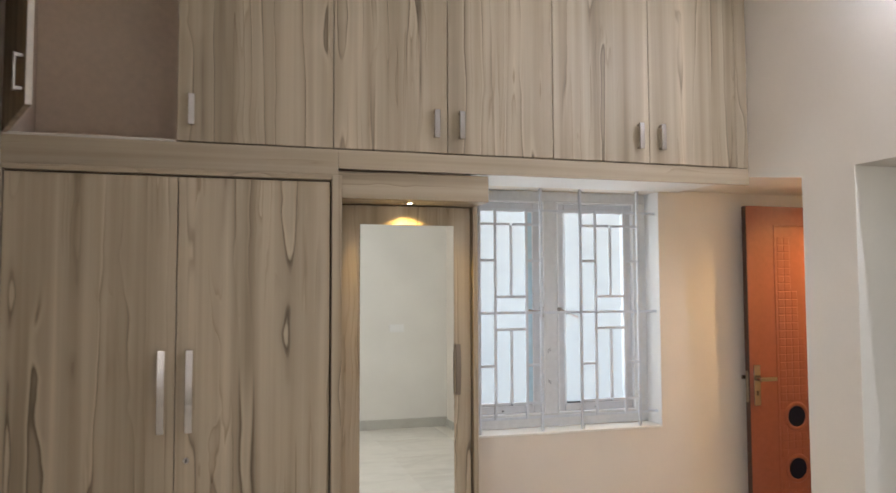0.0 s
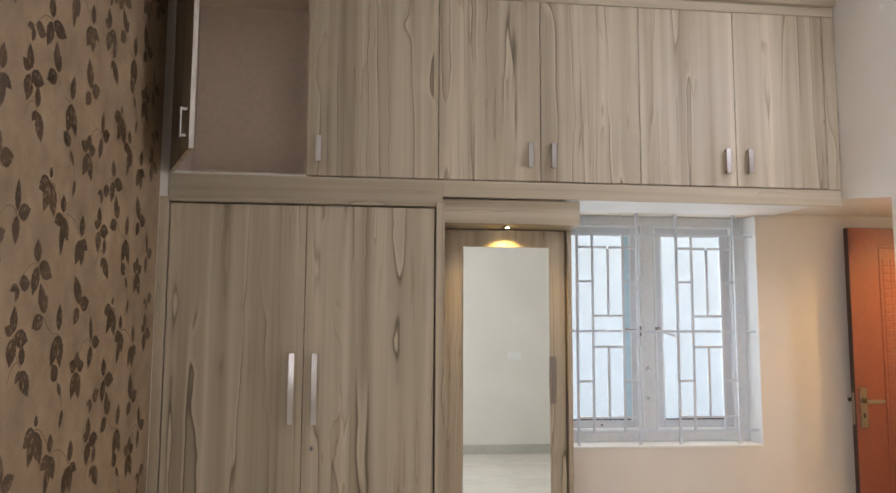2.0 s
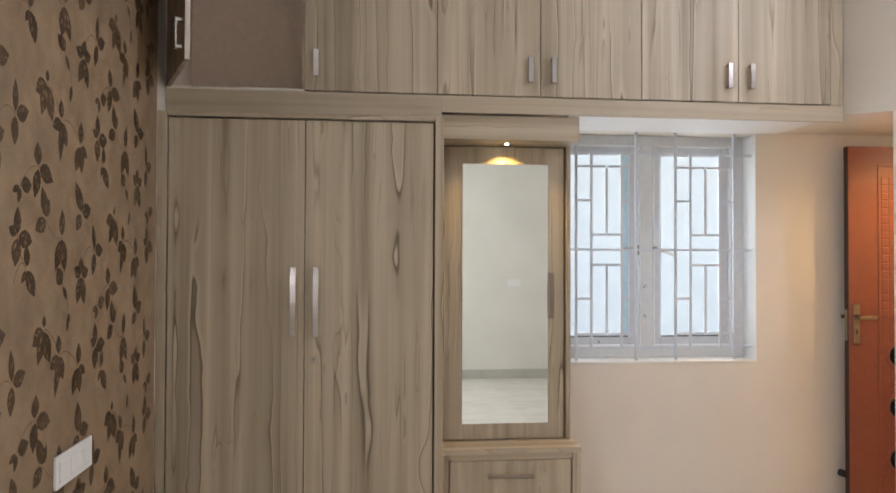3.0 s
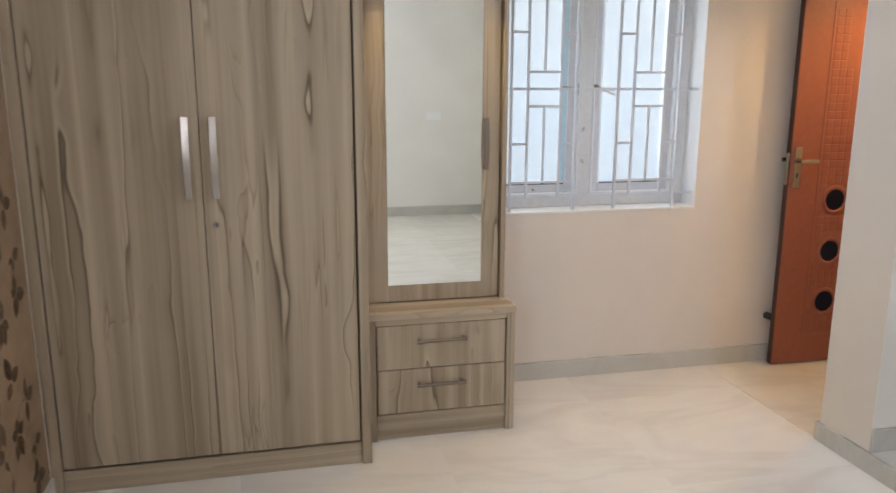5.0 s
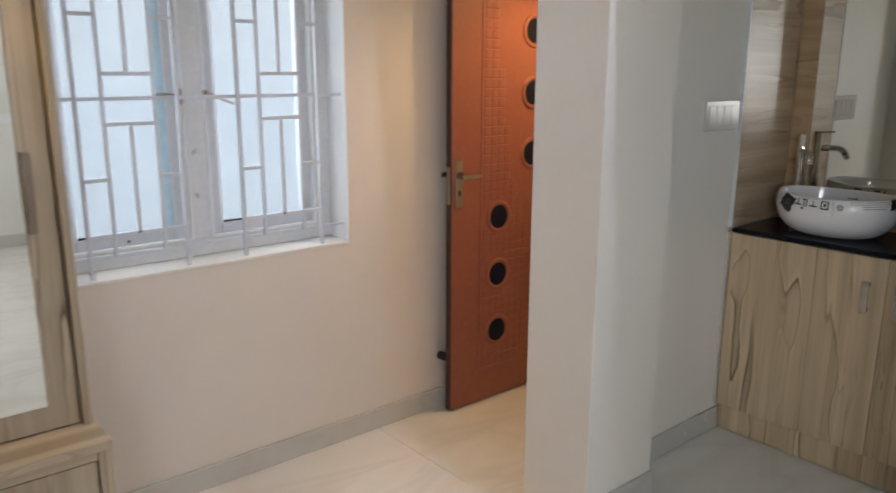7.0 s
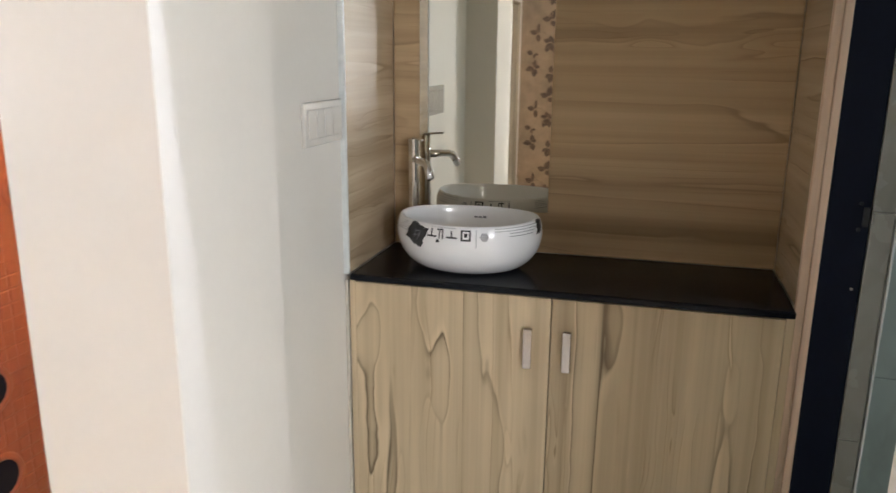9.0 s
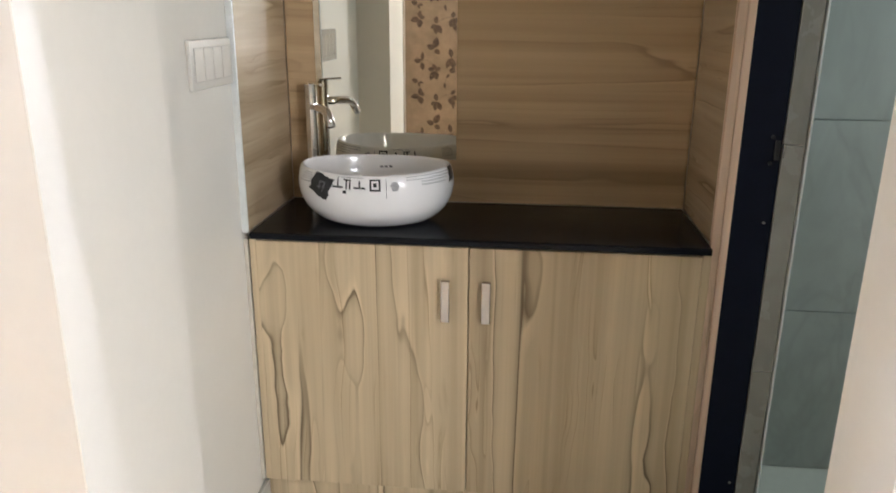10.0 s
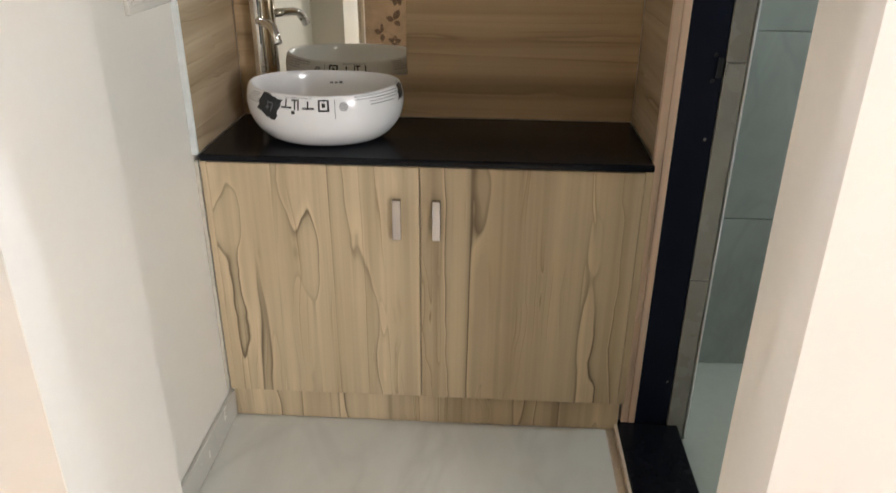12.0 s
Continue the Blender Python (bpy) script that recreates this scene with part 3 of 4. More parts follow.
part("window_sill", boxes((WX0 + 0.001, WX1 - 0.001, YB - 0.006, WY + 0.06, WZ0 + 0.001, WZ0 + 0.012), bevel=0.002), PAINT_WHITE, window, "white painted sill")
for x0, x1, g0, g1 in ((0.985, 1.435, 1.030, 1.377), (1.506, 1.957, 1.553, 1.905)):
    rim = boxes((x0 + 0.0005, x0 + 0.008, WY - 0.005, WY + 0.02, OZ0 + 0.0005, OZ1 - 0.0005), (x1 - 0.008, x1 - 0.0005, WY - 0.005, WY + 0.02, OZ0 + 0.0005, OZ1 - 0.0005),
                (x0 + 0.0085, x1 - 0.0085, WY - 0.005, WY + 0.02, OZ1 - 0.008, OZ1 - 0.0005), (x0 + 0.0085, x1 - 0.0085, WY - 0.005, WY + 0.02, OZ0 + 0.0005, OZ0 + 0.008), bevel=0.0015)
    part("rim", rim, RIM_WHITE, window, "white rim round the casement")
    a0, a1, c0, c1 = x0 + 0.0085, x1 - 0.0085, 0.988, 1.994
    sash = part("sash", boxes((a0, g0, WY + 0.016, WY + 0.05, OZ0 + 0.0085, OZ1 - 0.0085), (g1, a1, WY + 0.016, WY + 0.05, OZ0 + 0.0085, OZ1 - 0.0085), (g0 + 0.0003, g1 - 0.0003, WY + 0.016, WY + 0.05, OZ0 + 0.0085, c0), (g0 + 0.0003, g1 - 0.0003, WY + 0.016, WY + 0.05, c1, OZ1 - 0.0085), bevel=0.003), UPVC_SASH, window)
    pane = part("pane", boxes((g0 - 0.003, g1 + 0.003, WY + 0.030, WY + 0.035, c0 - 0.003, c1 + 0.003)), FROSTED, sash, "frosted glass pane")
    pane.visible_shadow = False
    part("bead", boxes((g0, g0 + 0.006, WY + 0.012, WY + 0.0155, c0, c1), (g1 - 0.006, g1, WY + 0.012, WY + 0.0155, c0, c1), (g0 + 0.0062, g1 - 0.0062, WY + 0.012, WY + 0.0155, c1 - 0.006, c1), bevel=0.001), RIM_WHITE, sash)
    part("gasket", boxes((g0 + 0.007, g1 - 0.007, WY + 0.020, WY + 0.028, c0 + 0.0005, c0 + 0.007)), RUBBER, sash)
    part("drain_hole", cyl(bmesh.new(), ((g0 + g1) / 2, WY + 0.012, 0.964), ((g0 + g1) / 2, WY + 0.0158, 0.964), 0.005, 12), RUBBER, sash)
# added strip: its pale blue stands in for a reflection on the stile
part("film_strip", boxes((1.345, 1.3765, WY + 0.022, WY + 0.0285, 0.99, 1.992)), REFLECTION_BLUE, window, "pale blue strip standing in for a reflection along the pane")
bm = boxes(*[(1.452 + 0.006 * k, 1.4545 + 0.006 * k, WY - 0.0012, WY - 0.0002, z, z + 0.018) for k in range(3) for z in (1.255 + 0.004 * k, 1.10 - 0.003 * k)])
part("print_marks", bm, GREY_INK, window, "small grey print on the mullion")
bm = boxes((1.405, 1.425, WY - 0.012, WY - 0.001, 1.44, 1.495), bevel=0.002)
tube(bm, [(1.33, WY - 0.016, 1.478), (1.415, WY - 0.016, 1.470)], 0.006, 10)
part("handle", bm, STEEL, window, "small steel casement handle")
bm = boxes((1.505, 1.53, WY - 0.010, WY - 0.001, 1.465, 1.49), bevel=0.002)
tube(bm, [(1.515, WY - 0.015, 1.480), (1.61, WY - 0.030, 1.437)], 0.0065, 10)
part("stay", bm, STEEL, window, "steel casement stay")

grille = thing("window_grille", "white painted steel bar grille with a staggered pattern", "grille")
GY, T = 3.376, 0.0065


def bar(x0, x1, z0, z1):
    part("bar", boxes((x0, x1, GY - T, GY + T, z0, z1), bevel=0.0012), GRILLE, grille)


ZT, ZA, ZM, ZB, ZL = 1.986, 1.912, 1.468, 1.018, 0.945
for gx in (1.040, 1.590):
    v = [gx, gx + 0.083, gx + 0.167, gx + 0.250, gx + 0.330]
    for k in (0, 4):
        bar(v[k] - T, v[k] + T, WZ0 + 0.012, ZW)
    for k in (1, 3):
        bar(v[k] - T, v[k] + T, ZL, ZT)
    for za, zb in ((1.548, ZA), (ZB, 1.386)):
        bar(v[2] - T, v[2] + T, za + T, zb - T)
    for a, k, z in ((0, 1, 1.730), (0, 1, 1.206), (3, 4, 1.730), (3, 4, 1.206), (1, 3, 1.548), (1, 3, 1.386)):
        bar(v[a] + T, v[k] - T, z - T, z + T)
    for z in (ZA, ZB):
        for a in range(4):
            bar(v[a] + T, v[a + 1] - T, z - T, z + T)
for z in (ZT, ZM, ZL):
    part("cross_bar", boxes((WX0 + 0.002, WX1 - 0.002, GY + T, GY + T + 0.008, z - T, z + T), bevel=0.0012), GRILLE, grille)

backdrop = structure("backdrop", boxes((-0.6, 3.6, 4.9, 4.95, -0.6, 3.6)), HAZE_MAT, "bright hazy daylight outside the window", "backdrop")
side_window = thing("window_2", "bright window in the papered side wall", "window", kind="structure")
part("window_frame", boxes((XL - 0.10, XL - 0.05, -1.348, -1.30, 1.072, 2.198), (XL - 0.10, XL - 0.05, -0.30, -0.252, 1.072, 2.198), (XL - 0.10, XL - 0.05, -1.299, -0.301, 1.072, 1.12), (XL - 0.10, XL - 0.05, -1.299, -0.301, 2.15, 2.198), (XL - 0.10, XL - 0.05, -0.82, -0.78, 1.121, 2.149), bevel=0.003), UPVC, side_window)
structure("backdrop_side", boxes((-2.05, -2.0, -2.6, 1.2, -0.4, 3.4)), HAZE_MAT, "bright hazy daylight outside the side window", "backdrop")

# ---- red door, open against the wall ----
door = thing("door_1", "open red-brown embossed door with black round inlays", "door", kind="structure")
DX0, DX1, DF = 2.500, 3.305, 3.248
leaf = part("leaf", boxes((DX0, DX1, DF, DF + 0.036, 0.008, 2.028), bevel=0.002), DOOR_RED, door)
# strip over the door edge, coloured dark for the shade at the gap
part("edge_lipping", boxes((DX0 - 0.003, DX0 - 0.0005, DF + 0.002, DF + 0.034, 0.01, 2.026)), DOOR_EDGE_SHADE, door, "door edge darkened for the shade at the gap")
PX0, PX1 = 2.668, 3.150


def curve_x(z):
    """The embossed squares end at a line that sweeps across the panel."""
    if z > 1.05:
        return 2.800 + max(0.0, 1.66 - z) * 0.155
    return 2.895 + (1.05 - z) * 0.42


bm = boxes((PX0, PX0 + 0.012, DF - 0.004, DF + 0.001, 0.16, 1.93), (PX1 - 0.012, PX1, DF - 0.004, DF + 0.001, 0.16, 1.93), (PX0 + 0.012, PX1 - 0.012, DF - 0.004, DF + 0.001, 0.16, 0.172), (PX0 + 0.012, PX1 - 0.012, DF - 0.004, DF + 0.001, 1.918, 1.93), bevel=0.0018)
part("panel_moulding", bm, DOOR_RED, leaf)
discs = [(2.786, 0.348), (2.786, 0.626), (2.786, 0.901), (2.996, 1.182), (2.996, 1.462), (2.996, 1.740)]
bm = bmesh.new()
step = 0.042
rows = int(1.72 / step)
for r in range(rows):
    z = 0.185 + r * step
    for k in range(14):
        x = PX0 + 0.020 + k * step
        if x + step > min(curve_x(z), PX1 - 0.016):
            break
        if all((x + step / 2 - cx) ** 2 + (z + step / 2 - cz) ** 2 > 0.092 ** 2 for cx, cz in discs):
            vs = [bm.verts.new(p) for p in ((x + 0.0015, DF - 0.0004, z + 0.0015), (x + step - 0.0015, DF - 0.0004, z + 0.0015), (x + step - 0.0015, DF - 0.0004, z + step - 0.0015), (x + 0.0015, DF - 0.0004, z + step - 0.0015))]
            ws = [bm.verts.new(p) for p in ((x + 0.0045, DF - 0.0024, z + 0.0045), (x + step - 0.0045, DF - 0.0024, z + 0.0045), (x + step - 0.0045, DF - 0.0024, z + step - 0.0045), (x + 0.0045, DF - 0.0024, z + step - 0.0045))]
            bm.faces.new(ws)
            for i in range(4):
                bm.faces.new((vs[i], vs[(i + 1) % 4], ws[(i + 1) % 4], ws[i]))
tagged(part("embossed_squares", bm, DOOR_RED, leaf), kind="stuff")
for cx, cz in discs:
    bm = bmesh.new()
    n, mnr = 40, 10
    ring = [[bm.verts.new((cx + (0.066 + 0.011 * math.cos(v)) * math.cos(u), DF - 0.0005 - 0.007 * math.sin(v), cz + (0.066 + 0.011 * math.cos(v)) * math.sin(u))) for v in [math.pi * j / mnr for j in range(mnr + 1)]] for u in [2 * math.pi * i / n for i in range(n)]]
    for i in range(n):
        for j in range(mnr):
            bm.faces.new((ring[i][j], ring[(i + 1) % n][j], ring[(i + 1) % n][j + 1], ring[i][j + 1]))
    rim = part("ring", bm, DOOR_RED, leaf, smooth=True)
    part("inlay", cyl(bmesh.new(), (cx, DF - 0.003, cz), (cx, DF - 0.0004, cz), 0.055, 36), BLACK, rim, "black round inlay")
LX = 2.540
plate = part("lock_plate", boxes((LX - 0.021, LX + 0.021, DF - 0.007, DF - 0.0004, 0.968, 1.182), bevel=0.002), DOOR_METAL, door, "satin brass-nickel lock plate")
bm = cyl(bmesh.new(), (LX, DF - 0.006, 1.110), (LX, DF - 0.046, 1.110), 0.011, 18)
add_box(bm, LX - 0.012, LX + 0.088, DF - 0.054, DF - 0.042, 1.099, 1.121, bevel=0.003, segs=2)
part("lever", bm, DOOR_METAL, plate)
part("keyhole", boxes((LX - 0.004, LX + 0.004, DF - 0.0085, DF - 0.0065, 1.022, 1.046)), RUBBER, plate)
part("latch_plate", boxes((DX0 - 0.006, DX0 - 0.0035, DF + 0.006, DF + 0.030, 0.985, 1.150), bevel=0.0008), DOOR_METAL, door)
bm = boxes((LX - 0.02, LX + 0.02, DF + 0.0365, DF + 0.043, 0.968, 1.182), bevel=0.0015)
cyl(bm, (LX, DF + 0.042, 1.110), (LX, DF + 0.082, 1.110), 0.010, 14)
add_box(bm, LX - 0.032, LX + 0.06, DF + 0.074, DF + 0.086, 1.099, 1.121, bevel=0.002)
part("rear_lever", bm, DOOR_METAL, door)
stop = part("door_stop", cyl(bmesh.new(), (2.509, DF + 0.037, 0.262), (2.503, YB - 0.016, 0.262), 0.019, 18), RUBBER, door, "black rubber door stop")
passage_lamp = thing("ceiling_lamp", "round warm lamp under the passage ceiling", "lamp")
part("rim", cyl(bmesh.new(), (3.02, 2.84, 2.069), (3.02, 2.84, ZQ - 0.001), 0.06, 28), PLASTIC, passage_lamp)
part("lens", cyl(bmesh.new(), (3.02, 2.84, 2.061), (3.02, 2.84, 2.0685), 0.05, 28), LENS, passage_lamp)
batten = thing("tube_light", "white LED batten fixed high on the wall", "lamp")
part("housing", boxes((XR - 0.045, XR - 0.002, 0.80, 2.00, 2.845, 2.890), bevel=0.004), PLASTIC, batten)
part("diffuser", boxes((XR - 0.072, XR - 0.046, 0.81, 1.99, 2.851, 2.884), bevel=0.008, segs=2), TUBE_LENS, batten)

# ---- wash alcove ----
CF = 3.155
vanity = thing("vanity_cabinet", "two-door woodgrain cabinet under the wash counter", "cabinet")
part("body", boxes((CF + 0.022, 3.555, 1.112, 2.296, 0.197, 0.936)), WOOD_U, vanity)
part("kick_panel", boxes((3.183, 3.20, 1.096, 2.290, ZP, 0.196), bevel=0.0015), WOOD_U, vanity)
part("right_filler", boxes((CF + 0.004, CF + 0.022, 1.0895, 1.1105, 0.197, 0.936), bevel=0.001), WOOD_U, vanity)
part("end_side", boxes((CF + 0.0225, 3.204, 1.0895, 1.1115, 0.197, 0.936)), WOOD_U, vanity)
part("left_filler", boxes((CF + 0.004, CF + 0.022, 2.2715, 2.290, 0.197, 0.936), bevel=0.001), WOOD_U, vanity)


def side_handle(parent, x, y, z0, z1):
    bm = boxes((x - 0.028, x - 0.020, y - 0.012, y + 0.012, z0, z1), bevel=0.002, segs=2)
    for z in (z0 + 0.006, z1 - 0.018):
        add_box(bm, x - 0.021, x, y - 0.010, y + 0.010, z, z + 0.012)
    part("handle", bm, STEEL, parent, "brushed steel bar handle")


for y0, y1, hy in ((1.112, 1.6985, 1.653), (1.7015, 2.2705, 1.760)):
    leaf = part("door", boxes((CF, CF + 0.02, y0, y1, 0.200, 0.934), bevel=0.0015), WOOD_U, vanity)
    side_handle(leaf, CF, hy, 0.734, 0.850)

bm = boxes((CF - 0.004, 3.556, 1.090, 2.285, 0.9385, 0.956), bevel=0.004, segs=2)
COUNTER_EDGE = boxes((CF - 0.0105, CF - 0.0045, 1.092, 2.283, 0.9395, 0.9545), bevel=0.0025, segs=2)
counter = tagged(new("countertop", mesh_of("countertop", bm, GRANITE)), "black polished granite wash counter", "countertop")
part("front_edge", COUNTER_EDGE, GRANITE, counter, "rounded front edge")
back_panel = tagged(new("wall_panel", mesh_of("wall_panel", boxes((3.556, 3.569, 1.088, 2.285, 0.957, ZS - 0.001), bevel=0.001), WOOD_Y)), "woodgrain laminate splash panel behind the basin", "panel")
side_panel = tagged(new("wall_panel", mesh_of("wall_panel", boxes((CF - 0.002, 3.555, 2.286, 2.301, 0.957, ZS - 0.001), bevel=0.001), WOOD_X)), "glossy woodgrain laminate panel beside the basin", "panel")
part("edge_strip", boxes((CF - 0.012, CF - 0.003, 2.284, 2.301, 0.957, ZS - 0.001), bevel=0.001), EDGE_TRIM, side_panel, "pale edge strip")
part("lower_edge_strip", boxes((CF - 0.004, CF + 0.003, 2.2915, 2.301, 0.20, 0.936)), EDGE_BAND, side_panel)
end_panel = tagged(new("wall_panel", mesh_of("wall_panel", boxes((3.205, 3.555, 1.072, 1.087, 0.957, ZS - 0.001), bevel=0.001), WOOD_X)), "woodgrain laminate panel at the counter's end", "panel")
trim = tagged(new("trim", mesh_of("trim", boxes((3.184, 3.204, 1.066, 1.088, 0.112, ZS - 0.001), (3.182, 3.2035, 1.046, 1.065, 0.112, ZS - 0.001), bevel=0.0015), WOOD_T)), "woodgrain edge trim beside the bathroom door", "trim", kind="structure")

# mirror on the splash panel
tagged(new("wall_mirror", mesh_of("wall_mirror", boxes((3.550, 3.5555, 1.772, 2.198, 1.088, 1.98), bevel=0.0012), MIRROR_BOUNCE)), "frameless tall mirror over the wash basin", "mirror")

# basin: an oval bowl, lofted from a profile of (scale, height)
BX, BY, BZ, RX, RY = 3.338, 1.977, 0.957, 0.168, 0.219
OUT = [(0.0, 0.0), (0.57, 0.0), (0.71, 0.007), (0.85, 0.028), (0.945, 0.054), (0.985, 0.080), (1.0, 0.102), (0.988, 0.126), (0.960, 0.145), (0.930, 0.150)]
INN = [(0.910, 0.147), (0.895, 0.130), (0.87, 0.085), (0.74, 0.045), (0.45, 0.026), (0.10, 0.020), (0.0, 0.020)]
OUT, INN = [[(k, 1.055 * h) for k, h in rows] for rows in (OUT, INN)]


def basin_point(a, f, lift=0.0):
    """A point on the outside: a is the angle, f runs up the profile in rows."""
    i = min(int(f), len(OUT) - 2)
    s = OUT[i][0] + (OUT[i + 1][0] - OUT[i][0]) * (f - i)
    h = OUT[i][1] + (OUT[i + 1][1] - OUT[i][1]) * (f - i)
    wave = -0.0035 * math.cos(2 * a) * min(1.0, h / 0.15)
    return Vector((BX + (RX * s + lift) * math.cos(a), BY + (RY * s + lift) * math.sin(a), BZ + h + wave))


basin = thing("wash_basin", "white oval ceramic counter basin with delivery labels still on", "basin")
bm = bmesh.new()
N = 72
rings = []
for s, h in OUT + INN:
    if s == 0:
        rings.append([bm.verts.new((BX, BY, BZ + h))])
    else:
        rings.append([bm.verts.new((BX + RX * s * math.cos(a), BY + RY * s * math.sin(a), BZ + h + -0.0035 * math.cos(2 * a) * min(1.0, h / 0.15))) for a in [2 * math.pi * k / N for k in range(N)]])
for p, q in zip(rings, rings[1:]):
    for k in range(N):
        j = (k + 1) % N
        if len(p) == 1:
            bm.faces.new((p[0], q[k], q[j]))
        elif len(q) == 1:
            bm.faces.new((p[k], p[j], q[0]))
        else:
            bm.faces.new((p[k], p[j], q[j], q[k]))
bowl = part("bowl", bm, CERAMIC, basin, smooth=True)
sub = bowl.modifiers.new("smooth", "SUBSURF")
sub.levels = sub.render_levels = 1
part("waste", cyl(bmesh.new(), (BX, BY, BZ + 0.019), (BX, BY, BZ + 0.024), 0.022, 24), CHROME, basin, "chrome waste")


def decal(bm, a0, a1, f0, f1, shear=0.0, n=6, rows=3, lift=0.0012):
    """A label patch that hugs the bowl, between two angles (degrees) and two profile rows."""
    g = [[bm.verts.new(basin_point(radians(a0 + (a1 - a0) * i / n + shear * j / rows), f0 + (f1 - f0) * j / rows, lift)) for i in range(n + 1)] for j in range(rows + 1)]
    for j in range(rows):
        for i in range(n):
            bm.faces.new((g[j][i], g[j][i + 1], g[j + 1][i + 1], g[j + 1][i]))
    return bm


# angles: 180 faces the room, smaller angles lie towards the passage side
def label_band(o):
    """Printed delivery marks on one side of the bowl; o turns them round it, in degrees."""
    bm = bmesh.new()
    for a, f0, f1 in ((160.5, 6.65, 7.75), (167.0, 6.5, 7.75), (169.6, 6.5, 7.75), (176.4, 6.65, 7.6)):
        decal(bm, a + o, a + o + 1.1, f0, f1)
    for a0, a1, f0, f1 in ((157.0, 165.2, 6.62, 6.82), (165.2, 169.4, 7.55, 7.76), (173.0, 181.2, 6.62, 6.82)):
        decal(bm, a0 + o, a1 + o, f0, f1)
    decal(bm, 165.0 + o, 167.6 + o, 6.05, 6.4)
    tagged(part("lettering_bars", bm, INK, basin, "bold black printed marks"), kind="stuff")
    bm = bmesh.new()
    for a0, a1, f0, f1 in ((184.0, 191.6, 6.40, 6.60), (184.0, 191.6, 7.60, 7.80), (184.0, 185.3, 6.60, 7.60), (190.3, 191.6, 6.60, 7.60), (186.6, 189.0, 6.85, 7.35)):
        decal(bm, a0 + o, a1 + o, f0, f1)
    part("square_mark", bm, INK, basin, "black square mark")
    bm = decal(bmesh.new(), 195.3 + o, 195.7 + o, 5.6, 7.8)
    for k in range(5):
        decal(bm, 198.2 + 0.7 * abs(k - 2) + o, 205.0 - 0.7 * abs(k - 2) + o, 6.45 + 0.2 * k, 6.57 + 0.2 * k)
    for k in range(2):
        decal(bm, 160 + 6 * k + o, 180 + o, 7.92 + 0.14 * k, 7.97 + 0.14 * k)
    for k in range(4):
        decal(bm, 210 + 12 * (k > 1) + o, 256 - 3 * k + o, 7.85 - 0.36 * k, 7.92 - 0.36 * k, 0, 14, 1)
    for k in range(5):
        decal(bm, 118 + 2 * k + o, 136 + o, 6.7 + 0.28 * k, 6.76 + 0.28 * k)
    tagged(part("fine_print", bm, GREY_INK, basin, "lines of fine grey print"), kind="stuff")


label_band(0)
label_band(180)


def tape(a0, a1, f0, f1, lean, slope):
    """A torn patch of tape with an uneven outline."""
    bm = bmesh.new()
    n, rows = 9, 8
    rag = random.Random(int(a0))
    rim = [rag.uniform(-0.9, 0.9) for _ in range(40)]
    g = [[bm.verts.new(basin_point(radians(a0 + (a1 - a0) * i / n + lean * (j / rows - 0.5) + (rim[j] if i in (0, n) else 0)), f0 + (f1 - f0) * j / rows + slope * (i / n - 0.5) + (0.22 * rim[20 + i] if j in (0, rows) else 0), 0.0016)) for i in range(n + 1)] for j in range(rows + 1)]
    for j in range(rows):
        for i in range(n):
            bm.faces.new((g[j][i], g[j][i + 1], g[j + 1][i + 1], g[j + 1][i]))
    part("tape_patch", bm, TAPE, basin, "black torn tape patch")


tape(137, 154.5, 5.5, 8.0, 6.5, -0.95)
bm = bmesh.new()
for a0, a1, f0, f1 in ((144.5, 145.2, 6.2, 7.2), (146.5, 149.5, 6.95, 7.10), (147.5, 148.2, 5.95, 6.7), (142.5, 146.0, 6.40, 6.52), (149.0, 149.7, 6.3, 7.0)):
    decal(bm, a0, a1, f0, f1, 1.2, lift=0.0024)
tagged(part("scribble_bars", bm, GREY_INK, basin, "faint grey scribble on the tape"), kind="stuff")
tape(255, 266, 6.6, 8.9, 4, 0.2)
bm = bmesh.new()
for k in range(3):
    y0 = BY - 0.020 + 0.014 * k
    add_box(bm, BX + 0.1475, BX + 0.1485, y0, y0 + 0.010, BZ + 0.116, BZ + 0.121 + 0.002 * (k == 0))
part("maker_mark", bm, GREY_INK, basin, "small grey mark inside the bowl")

# tap
tap = thing("tap", "tall chrome pillar tap beside the basin", "tap")
TX, TY = 3.487, 2.196
bm = cyl(bmesh.new(), (TX, TY, 0.956), (TX, TY, 0.964), 0.030, 28)
cyl(bm, (TX, TY, 0.964), (TX, TY, 1.278), 0.0175, 28)
part("column", bm, CHROME, tap, smooth=False)
part("cap", cyl(bmesh.new(), (TX, TY, 1.2785), (TX, TY, 1.314), 0.0182, 28), CHROME, tap)
dx, dy = -0.78, -0.62
bm = tube(bmesh.new(), [(TX + dx * r, TY + dy * r, z) for r, z in ((0.015, 1.250), (0.06, 1.250), (0.095, 1.248), (0.112, 1.242), (0.124, 1.229), (0.138, 1.206))], 0.0125, 18)
part("spout", bm, CHROME, tap, smooth=True)
bm = tube(bmesh.new(), [(TX + dx * r, TY + dy * r, 1.317) for r in (-0.012, 0.03, 0.072)], 0.0035, 10)
part("lever", bm, CHROME, tap)


